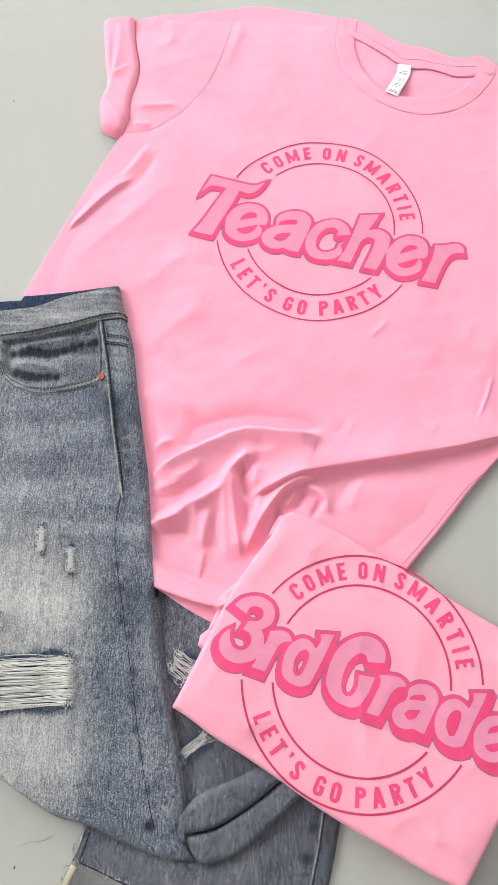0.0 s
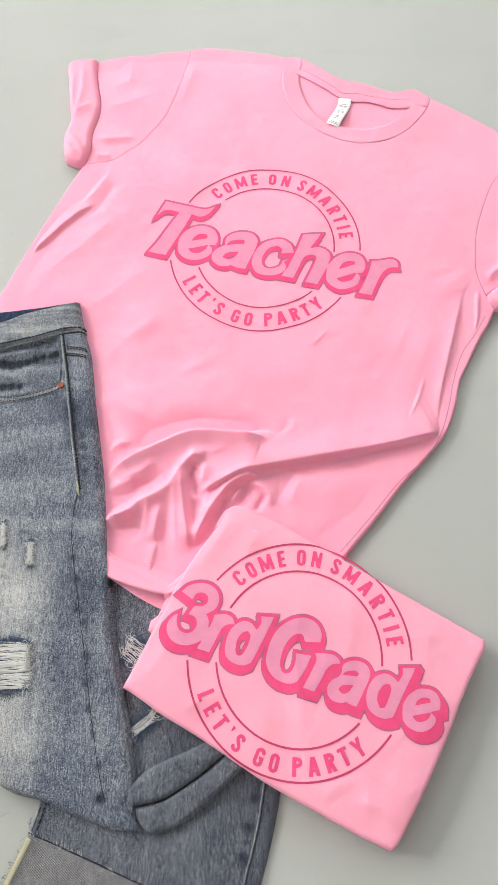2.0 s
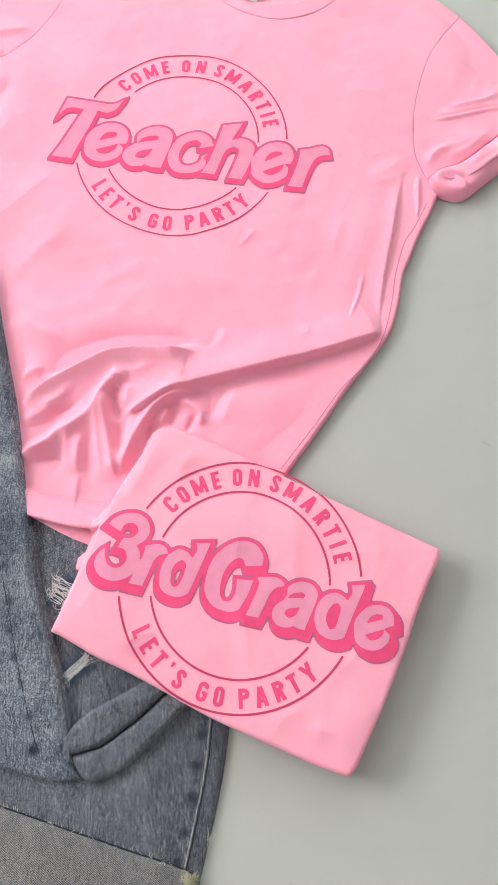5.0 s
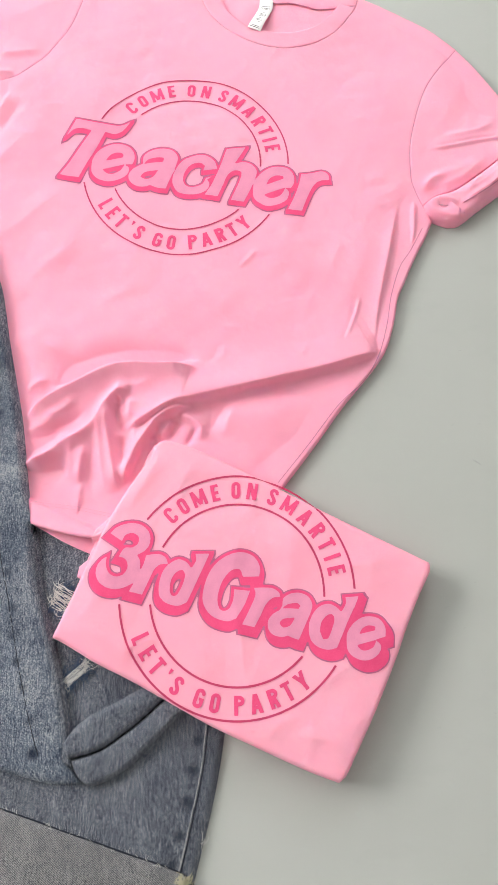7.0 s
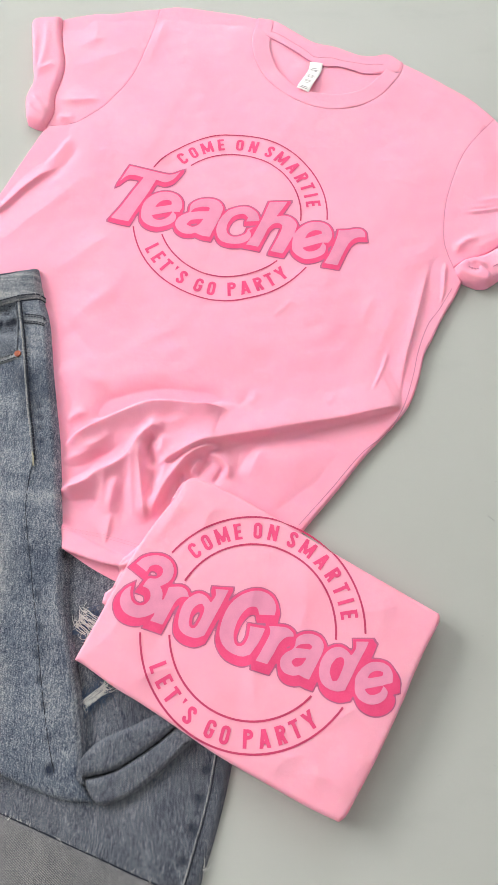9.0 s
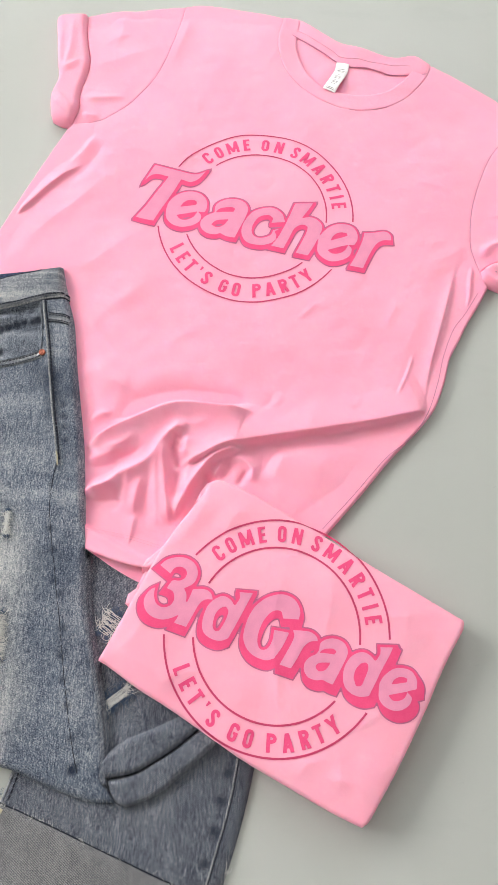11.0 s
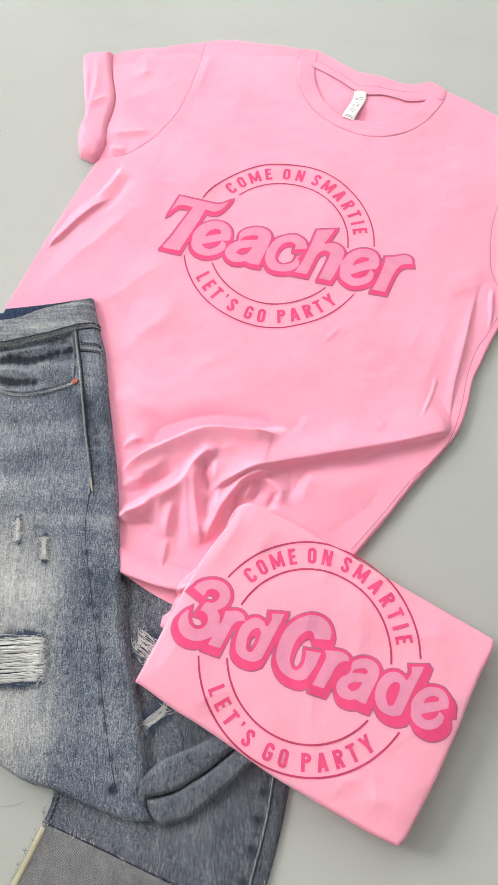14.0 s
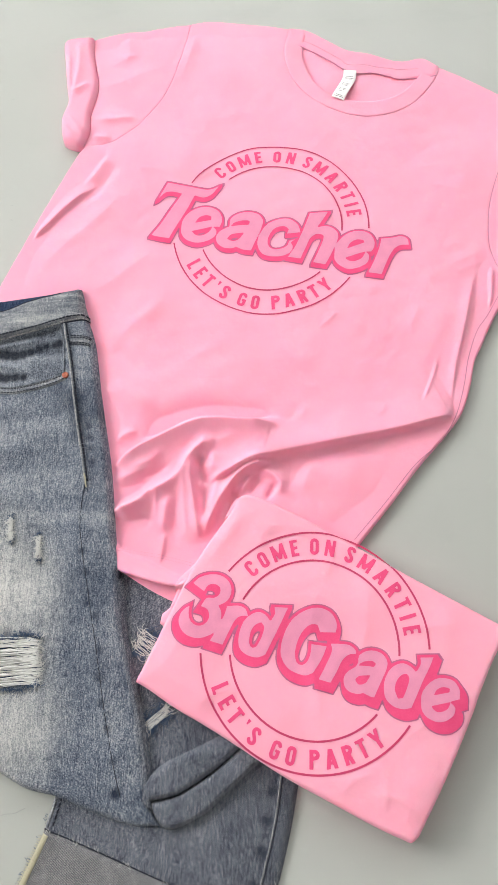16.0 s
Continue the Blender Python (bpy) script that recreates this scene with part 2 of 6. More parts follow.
def outline(*runs, step=0.006):
    """A closed outline of smooth runs that meet in corners."""
    return np.vstack([curve(r, step)[:-1] for r in runs])


def segments(line, P, closed=False):
    """Distance of the places P (n, 2) from a line, its side (positive: on the right) and how far along it (0 to 1)."""
    a = line
    b = np.roll(line, -1, 0) if closed else line[1:]
    a = a if closed else line[:-1]
    best, side, along = np.full(len(P), 9.0), np.zeros(len(P)), np.zeros(len(P))
    lengths = np.linalg.norm(b - a, axis=1)
    run, total = 0.0, lengths.sum()
    for s, e, l in zip(a, b, lengths):
        if l < 1e-9:
            continue
        w = (e - s) / l
        r = P - s
        k = np.clip(r @ w, 0, l)
        d = np.hypot(r[:, 0] - k * w[0], r[:, 1] - k * w[1])
        near = d < best
        best[near] = d[near]
        side[near] = (w[1] * r[:, 0] - w[0] * r[:, 1])[near]
        along[near] = ((run + k) / total)[near]
        run += l
    return best, side, along


def inside(poly, ends=None):
    """A function of places: their distance from the outline, positive inside; ends: where its pieces are not in order."""
    a, b = poly, np.roll(poly, -1, 0) if ends is None else ends

    def f(P):
        best = np.full(len(P), 1e9)
        odd = np.zeros(len(P), bool)
        for s, e in zip(a, b):
            w = e - s
            r = P - s
            k = np.clip((r @ w) / max(w @ w, 1e-12), 0, 1)
            best = np.minimum(best, (r[:, 0] - k * w[0]) ** 2 + (r[:, 1] - k * w[1]) ** 2)
            if s[1] != e[1]:
                cross = (s[1] > P[:, 1]) != (e[1] > P[:, 1])
                odd ^= cross & (P[:, 0] < s[0] + (P[:, 1] - s[1]) * w[0] / w[1])
        return np.sqrt(best) * np.where(odd, 1, -1)
    f.low, f.high = poly.min(0), poly.max(0)
    return f


def sheet(within, height, cell, skirt=None):
    """A cloth over all places where within() is positive, at height(); skirt: a function that gives how low its rim hangs."""
    low, high = within.low - 2 * cell, within.high + 2 * cell
    nx, ny = ((high - low) / cell).astype(int) + 2
    X, Y = np.meshgrid(low[0] + cell * np.arange(nx), low[1] + cell * np.arange(ny))
    P = np.c_[X.ravel(), Y.ravel()]
    S = within(P)
    inn = (S > 0).reshape(ny, nx)
    keep = inn[:-1, :-1] | inn[1:, :-1] | inn[:-1, 1:] | inn[1:, 1:]
    ids = np.arange(nx * ny).reshape(ny, nx)
    quads = np.stack([ids[:-1, :-1], ids[:-1, 1:], ids[1:, 1:], ids[1:, :-1]], -1)[keep]
    used = np.zeros(nx * ny, bool)
    used[quads.ravel()] = True
    out = used & (S <= 0)
    for _ in range(2):
        Q = P[out]
        h = cell * 0.2
        gx = (within(Q + [h, 0]) - within(Q - [h, 0])) / (2 * h)
        gy = (within(Q + [0, h]) - within(Q - [0, h])) / (2 * h)
        s = within(Q)
        g = np.maximum(gx ** 2 + gy ** 2, 0.25)
        move = np.clip(-s / g, -1.5 * cell, 1.5 * cell)
        P[out] = Q + np.c_[gx * move, gy * move]
    order = np.cumsum(used) - 1
    P, quads = P[used], order[quads]
    Z = height(P)
    verts = np.c_[P, Z]
    faces = quads
    if skirt is not None:
        e = np.vstack([quads[:, [i, (i + 1) % 4]] for i in range(4)])
        key = np.sort(e, 1)
        _, first, count = np.unique(key, axis=0, return_index=True, return_counts=True)
        rim = e[first[count == 1]]
        ring = np.unique(rim)
        below = np.full(len(P), -1)
        below[ring] = len(P) + np.arange(len(ring))
        verts = np.vstack([verts, np.c_[P[ring], np.minimum(skirt(P[ring]), Z[ring])]])
        faces = np.vstack([quads, np.c_[rim[:, 1], rim[:, 0], below[rim[:, 0]], below[rim[:, 1]]]])
    return verts, faces


def dome(d, r):
    """The rounded shoulder of a folded edge: 0 at the rim, 1 from r inwards."""
    u = np.clip(d / r, 0, 1)
    return np.sqrt(np.maximum(0, 1 - (1 - u) ** 2))


def step01(v, a, b):
    u = np.clip((v - a) / (b - a), 0, 1)
    return u * u * (3 - 2 * u)


def crease(points, amp, left, right, ends=0.35):
    """A ridge along a line: its height, and the widths of its slopes on either side."""
    line = curve(points, 0.006)
    reach = 3.2 * max(left, right)
    lo, hi = line.min(0) - reach, line.max(0) + reach

    def f(P):
        z = np.zeros(len(P))
        near = ((P > lo) & (P < hi)).all(1)
        if near.any():
            d, side, along = segments(line, P[near])
            w = np.where(side > 0, right, left)
            taper = np.clip(np.minimum(along, 1 - along) / ends, 0, 1)
            taper = taper * taper * (3 - 2 * taper)
            z[near] = amp * taper * np.exp(-(d / w) ** 1.4)
        return z
    return f


def waves(P, seed, size, amp):
    """Slow unevenness, as cloth has where it does not lie quite flat."""
    rng = np.random.RandomState(seed)
    z = np.zeros(len(P))
    for _ in range(9):
        a, ph, k = rng.uniform(0, math.tau), rng.uniform(0, math.tau), rng.uniform(0.6, 1.6) / size
        z += np.sin(math.tau * k * (P[:, 0] * math.cos(a) + P[:, 1] * math.sin(a)) + ph)
    return z * amp / 3


def tube(line, radius, sides=5):
    """A thin round thread along 3D points; radius may vary along it."""
    L = np.array(line, float)
    n = len(L)
    R = np.full(n, radius) if np.isscalar(radius) else np.array(radius)
    T = np.gradient(L, axis=0)
    T /= np.maximum(np.linalg.norm(T, axis=1), 1e-9)[:, None]
    up = np.where(np.abs(T[:, 2:3]) > 0.9, [[1.0, 0, 0]], [[0, 0, 1.0]])
    U = np.cross(T, up)
    U /= np.maximum(np.linalg.norm(U, axis=1), 1e-9)[:, None]
    V = np.cross(U, T)
    a = np.arange(sides) * math.tau / sides
    verts = (L[:, None] + R[:, None, None] * (np.cos(a)[None, :, None] * U[:, None] + np.sin(a)[None, :, None] * V[:, None])).reshape(-1, 3)
    i = np.arange(n - 1)[:, None] * sides
    j = np.arange(sides)[None]
    k = (j + 1) % sides
    faces = np.stack([i + j, i + k, i + sides + k, i + sides + j], -1).reshape(-1, 4)
    return verts, faces


def joined(bits):
    verts, faces, n = [], [], 0
    for v, f in bits:
        verts.append(v)
        faces.append(np.asarray(f) + n)
        n += len(v)
    return np.vstack(verts), np.vstack(faces)


def on(line, height, lift):
    line = np.asarray(line, float)
    return np.c_[line, height(line) + lift]


def seam(points, height, radius, lift=0.0, step=0.003):
    return tube(on(curve(points, step), height, lift), radius, 6)


def stitches(points, height, length, gap, radius, lift):
    """A row of short stitches along a line."""
    line = curve(points, 0.001)
    run = np.r_[0, np.cumsum(np.linalg.norm(np.diff(line, axis=0), axis=1))]
    bits = []
    for s in np.arange(0, run[-1] - length, length + gap):
        u = s + length * np.array([0, 0.2, 0.8, 1.0])
        p = np.c_[np.interp(u, run, line[:, 0]), np.interp(u, run, line[:, 1])]
        q = on(p, height, lift)
        q[[0, -1], 2] -= lift + radius
        bits.append(tube(q, radius, 5))
    return joined(bits)


def ribbon(points, width, height, lift, step=0.004):
    """A flat strip that follows a line on the cloth."""
    line = curve(points, step)
    t = np.gradient(line, axis=0)
    t /= np.linalg.norm(t, axis=1)[:, None]
    nrm = np.c_[-t[:, 1], t[:, 0]]
    prof = ((-1.0, -1.0), (-0.9, 0.4), (-0.5, 1.0), (0.5, 1.0), (0.9, 0.4), (1.0, -1.0))
    rows = [np.c_[line + nrm * (k * width / 2), height(line + nrm * (k * width / 2)) + lift * z] for k, z in prof]
    verts = np.stack(rows, 1).reshape(-1, 3)
    m = len(prof)
    i = np.arange(len(line) - 1)[:, None] * m
    j = np.arange(m - 1)[None]
    return verts, np.stack([i + j, i + m + j, i + m + j + 1, i + j + 1], -1).reshape(-1, 4)


def gridded(f, cell, low_=None, high_=None):
    """The same function of places, looked up on a grid."""
    low_ = f.low if low_ is None else np.array(low_)
    high_ = f.high if high_ is None else np.array(high_)
    nx, ny = ((high_ - low_) / cell).astype(int) + 2
    X, Y = np.meshgrid(low_[0] + cell * np.arange(nx), low_[1] + cell * np.arange(ny))
    V = f(np.c_[X.ravel(), Y.ravel()]).reshape(ny, nx)

    def g(P):
        u = np.clip((P - low_) / cell, 0, [nx - 1.001, ny - 1.001])
        i = u.astype(int)
        a = u - i
        x, y = i[:, 0], i[:, 1]
        return ((V[y, x] * (1 - a[:, 0]) + V[y, x + 1] * a[:, 0]) * (1 - a[:, 1]) + (V[y + 1, x] * (1 - a[:, 0]) + V[y + 1, x + 1] * a[:, 0]) * a[:, 1])
    g.low, g.high = low_, high_
    return g



# ---- room: walls, ceiling and windows are unseen, added to enclose and bounce light ----


def box(bm, low, high):
    vs = [bm.verts.new((x, y, z)) for x in (low[0], high[0]) for y in (low[1], high[1]) for z in (low[2], high[2])]
    for f in ((0, 1, 3, 2), (4, 6, 7, 5), (0, 4, 5, 1), (2, 3, 7, 6), (0, 2, 6, 4), (1, 5, 7, 3)):
        bm.faces.new([vs[i] for i in f])


def boxes(name, spans, material, parent=None, label="", bevel=0.0):
    bm = bmesh.new()
    for low, high in spans:
        box(bm, low, high)
    bmesh.ops.recalc_face_normals(bm, faces=bm.faces)
    if bevel:
        bmesh.ops.bevel(bm, geom=bm.edges[:], offset=bevel, segments=2, affect="EDGES")
    return part(name, bm, material, parent, label)


def setting(ob, label, category):
    return tagged(ob, label, category, kind="structure")


XW, XE, YS, YN, TOP = -3.2, 2.8, -2.4, 3.4, 3.2
setting(boxes("floor", [((XW - 0.2, YS - 0.2, -0.15), (XE + 0.2, YN + 0.2, 0.0))], BOARD),
        "matte grey-green painted board under the clothes", "floor")
setting(boxes("ceiling", [((XW - 0.2, YS - 0.2, TOP), (XE + 0.2, YN + 0.2, TOP + 0.15))], WALL), "plain grey painted ceiling, added out of view", "ceiling")
setting(boxes("wall_east", [((XE, YS, 0), (XE + 0.2, YN, TOP))], WALL), "plain grey painted wall, added out of view", "wall")
setting(boxes("wall_south", [((XW, YS - 0.2, 0), (XE, YS, TOP))], WALL), "plain grey painted wall, added out of view", "wall")
setting(boxes("wall_west", [((XW - 0.2, YS, 0), (XW, YN, 1.3)), ((XW - 0.2, YS, 2.9), (XW, YN, TOP)),
                            ((XW - 0.2, YS, 1.3), (XW, 0.4, 2.9)), ((XW - 0.2, 3.2, 1.3), (XW, YN, 2.9))], WALL),
        "plain grey painted wall with a window, added out of view", "wall")
setting(boxes("wall_north", [((XW, YN, 0), (XE, YN + 0.2, 1.3)), ((XW, YN, 2.9), (XE, YN + 0.2, TOP)),
                             ((XW, YN, 1.3), (-0.7, YN + 0.2, 2.9)), ((1.3, YN, 1.3), (XE, YN + 0.2, 2.9))], WALL),
        "plain grey painted wall with a window, added out of view", "wall")


def window(name, low, high, axis):
    """A window in an opening; axis: the one that it faces along."""
    win = setting(new(name), "white framed window with two clear panes, added out of view", "window")
    o = 1 - axis

    def span(a, b, z0, z1, d0, d1):
        p, q = [0, 0, z0], [0, 0, z1]
        p[o], q[o], p[axis], q[axis] = a, b, d0, d1
        return tuple(p), tuple(q)
    a, b, z0, z1, d0, d1 = low[o], high[o], low[2], high[2], low[axis], high[axis]
    mid = (a + b) / 2
    boxes("window_frame", [span(a, a + 0.05, z0, z1, d0, d1), span(b - 0.05, b, z0, z1, d0, d1), span(a + 0.05, b - 0.05, z0, z0 + 0.05, d0, d1),
                           span(a + 0.05, b - 0.05, z1 - 0.05, z1, d0, d1), span(mid - 0.03, mid + 0.03, z0 + 0.05, z1 - 0.05, d0, d1)], FRAME, win)
    for p, q in ((a + 0.05, mid - 0.03), (mid + 0.03, b - 0.05)):
        pane = boxes("pane", [span(p, q, z0 + 0.05, z1 - 0.05, (d0 + d1) / 2 - 0.003, (d0 + d1) / 2 + 0.003)], GLASS, win)
        pane.visible_shadow = False


window("window_1", (XW - 0.16, 0.4, 1.3), (XW - 0.08, 3.2, 2.9), 0)
window("window_2", (-0.7, YN + 0.08, 1.3), (1.3, YN + 0.16, 2.9), 1)

# ---- jeans: shapes and heights ----
LEG2 = outline([(-0.215, 0.13), (-0.13, 0.085), (-0.05, 0.05), (-0.012, -0.03)],
               [(-0.012, -0.03), (-0.013, -0.085), (-0.025, -0.145), (-0.046, -0.212), (-0.072, -0.29)],
               [(-0.072, -0.29), (-0.16, -0.265), (-0.285, -0.225)],
               [(-0.285, -0.225), (-0.262, -0.185), (-0.24, -0.138), (-0.231, -0.105), (-0.225, -0.05), (-0.225, 0.05), (-0.215, 0.13)])
in_leg2 = inside(LEG2)
LEG2_FOLDS = [crease(*a) for a in (
    ([(-0.15, 0.07), (-0.12, 0.03), (-0.09, -0.02)], 0.002, 0.012, 0.012),
    ([(-0.22, -0.12), (-0.14, -0.135), (-0.06, -0.16)], 0.0015, 0.015, 0.02),
    ([(-0.10, -0.11), (-0.09, -0.15), (-0.10, -0.19)], 0.0015, 0.018, 0.018),
    ([(-0.027, -0.08), (-0.037, -0.14), (-0.056, -0.2)], 0.0012, 0.004, 0.003, 0.05))]


def leg2_z(P):
    d = in_leg2(P)
    ramp = dome(d, 0.006) * 0.006 + 0.004 * step01(d, 0, 0.05) * step01(P[:, 1], 0.12, 0.0)
    return np.where(d > 0, ramp + sum(f(P) for f in LEG2_FOLDS) * step01(d, 0, 0.01) + waves(P, 3, 0.07, 0.0006) * step01(d, 0, 0.02), 0)


CUFF_TOP = [(-0.238, -0.135), (-0.205, -0.1455), (-0.16, -0.162), (-0.115, -0.179), (-0.07, -0.196), (-0.051, -0.205)]
CUFF = outline(CUFF_TOP, [(-0.051, -0.205), (-0.054, -0.23), (-0.076, -0.292)], [(-0.076, -0.292), (-0.18, -0.262), (-0.292, -0.222)],
               [(-0.292, -0.222), (-0.262, -0.182), (-0.238, -0.135)])
in_cuff = inside(CUFF)


def cuff_z(P):
    d = in_cuff(P)
    return leg2_z(P) + 0.001 + 0.004 * dome(d, 0.004) + waves(P, 8, 0.05, 0.0005)


# the upper leg, which lies on the shirt
WAIST_FRONT = [(-0.50, 0.372), (-0.42, 0.374), (-0.370, 0.379), (-0.341, 0.382), (-0.326, 0.385), (-0.305, 0.394), (-0.281, 0.401), (-0.262, 0.4055), (-0.2435, 0.409)]
EDGE_R = [(-0.2435, 0.409), (-0.240, 0.395), (-0.235, 0.373), (-0.224, 0.340), (-0.214, 0.282), (-0.205, 0.235), (-0.197, 0.192), (-0.188, 0.120), (-0.183, 0.089), (-0.176, 0.034), (-0.164, -0.013), (-0.153, -0.058), (-0.147, -0.092), (-0.143, -0.118), (-0.134, -0.131)]
EDGE_LOW = [(-0.134, -0.131), (-0.155, -0.131), (-0.176, -0.126), (-0.205, -0.117), (-0.225, -0.110), (-0.254, -0.104), (-0.275, -0.094), (-0.307, -0.075), (-0.36, -0.035), (-0.45, 0.04)]
in_leg1 = inside(outline(WAIST_FRONT, EDGE_R, EDGE_LOW, [(-0.45, 0.04), (-0.52, 0.20), (-0.50, 0.372)]))

# ---- pink t-shirt: shapes and heights ----
SHOULDER_L = [(-0.127, 0.824), (-0.103, 0.827), (-0.063, 0.820), (-0.024, 0.812), (0.004, 0.804)]
NECK_BACK = [(0.004, 0.804), (0.023, 0.800), (0.037, 0.791), (0.058, 0.774), (0.078, 0.759), (0.106, 0.750), (0.136, 0.736), (0.153, 0.734), (0.172, 0.737), (0.191, 0.722)]
SHOULDER_R = [(0.191, 0.722), (0.215, 0.706), (0.249, 0.680), (0.273, 0.660), (0.298, 0.630)]
ARM_R = [(0.298, 0.630), (0.273, 0.601), (0.253, 0.573), (0.239, 0.542), (0.228, 0.510), (0.222, 0.484), (0.219, 0.453), (0.221, 0.435), (0.227, 0.414)]
SIDE_R = [(0.236, 0.396), (0.2255, 0.376), (0.2156, 0.360), (0.2045, 0.340), (0.1955, 0.322), (0.1868, 0.306), (0.1822, 0.289), (0.1778, 0.2735), (0.166, 0.2455), (0.148, 0.2225), (0.128, 0.201), (0.112, 0.183), (0.0863, 0.151), (0.053, 0.112), (0.02, 0.07)]
HEM = [(0.02, 0.07), (-0.04, 0.06), (-0.09, 0.066), (-0.121, 0.0708), (-0.141, 0.0745), (-0.157, 0.079), (-0.1705, 0.084), (-0.1845, 0.0895), (-0.24, 0.12), (-0.31, 0.17)]
SIDE_L = [(-0.31, 0.17), (-0.345, 0.29), (-0.350, 0.395), (-0.348, 0.411), (-0.325, 0.471), (-0.297, 0.540), (-0.268, 0.607), (-0.259, 0.623)]
ARM_L = [(-0.259, 0.623), (-0.231, 0.625), (-0.216, 0.630), (-0.195, 0.647), (-0.178, 0.668), (-0.160, 0.692), (-0.147, 0.730), (-0.136, 0.772), (-0.127, 0.824)]
SLEEVE_L_TOP = [(-0.257, 0.806), (-0.240, 0.811), (-0.215, 0.816), (-0.190, 0.816), (-0.167, 0.820), (-0.127, 0.824)]
CUFF_L_IN = [(-0.259, 0.621), (-0.252, 0.645), (-0.252, 0.669), (-0.247, 0.698), (-0.245, 0.723), (-0.251, 0.755), (-0.256, 0.785), (-0.257, 0.806)]
CUFF_L_OUT = [(-0.257, 0.807), (-0.285, 0.806), (-0.298, 0.799), (-0.295, 0.770), (-0.290, 0.731), (-0.285, 0.695), (-0.291, 0.668), (-0.288, 0.640), (-0.285, 0.630), (-0.268, 0.621), (-0.259, 0.621)]
SLEEVE_R_TOP = [(0.298, 0.630), (0.316, 0.600), (0.337, 0.557), (0.354, 0.524), (0.362, 0.505)]
CUFF_R_TOP = [(0.362, 0.505), (0.345, 0.489), (0.318, 0.468), (0.288, 0.446), (0.262, 0.430), (0.243, 0.425), (0.227, 0.414)]
CUFF_R_LOW = [(0.227, 0.414), (0.228, 0.403), (0.243, 0.392), (0.260, 0.388), (0.284, 0.404), (0.314, 0.425), (0.352, 0.447), (0.380, 0.470)]
COLLAR_OUT = [(0.004, 0.804), (-0.002, 0.775), (-0.003, 0.749), (0.002, 0.723), (0.013, 0.699), (0.029, 0.679), (0.049, 0.661), (0.071, 0.648), (0.093, 0.642), (0.115, 0.643), (0.138, 0.651), (0.160, 0.667), (0.177, 0.688), (0.188, 0.709), (0.191, 0.722)]
COLLAR_IN = [(0.025, 0.795), (0.021, 0.770), (0.020, 0.748), (0.024, 0.727), (0.032, 0.707), (0.043, 0.691), (0.058, 0.677), (0.079, 0.668), (0.101, 0.665), (0.123, 0.669), (0.142, 0.679), (0.158, 0.696), (0.169, 0.713), (0.173, 0.734)]

BODY = outline(SHOULDER_L, COLLAR_OUT, SHOULDER_R, ARM_R, [ARM_R[-1], SIDE_R[0]], SIDE_R, HEM, SIDE_L, ARM_L)
in_body = inside(BODY)
WHOLE = outline(SHOULDER_L, NECK_BACK, SHOULDER_R, SLEEVE_R_TOP, [SLEEVE_R_TOP[-1], CUFF_R_LOW[-1]], CUFF_R_LOW[::-1][:-1], SIDE_R, HEM, SIDE_L,
                CUFF_L_OUT[::-1], SLEEVE_L_TOP)
in_whole = inside(WHOLE)

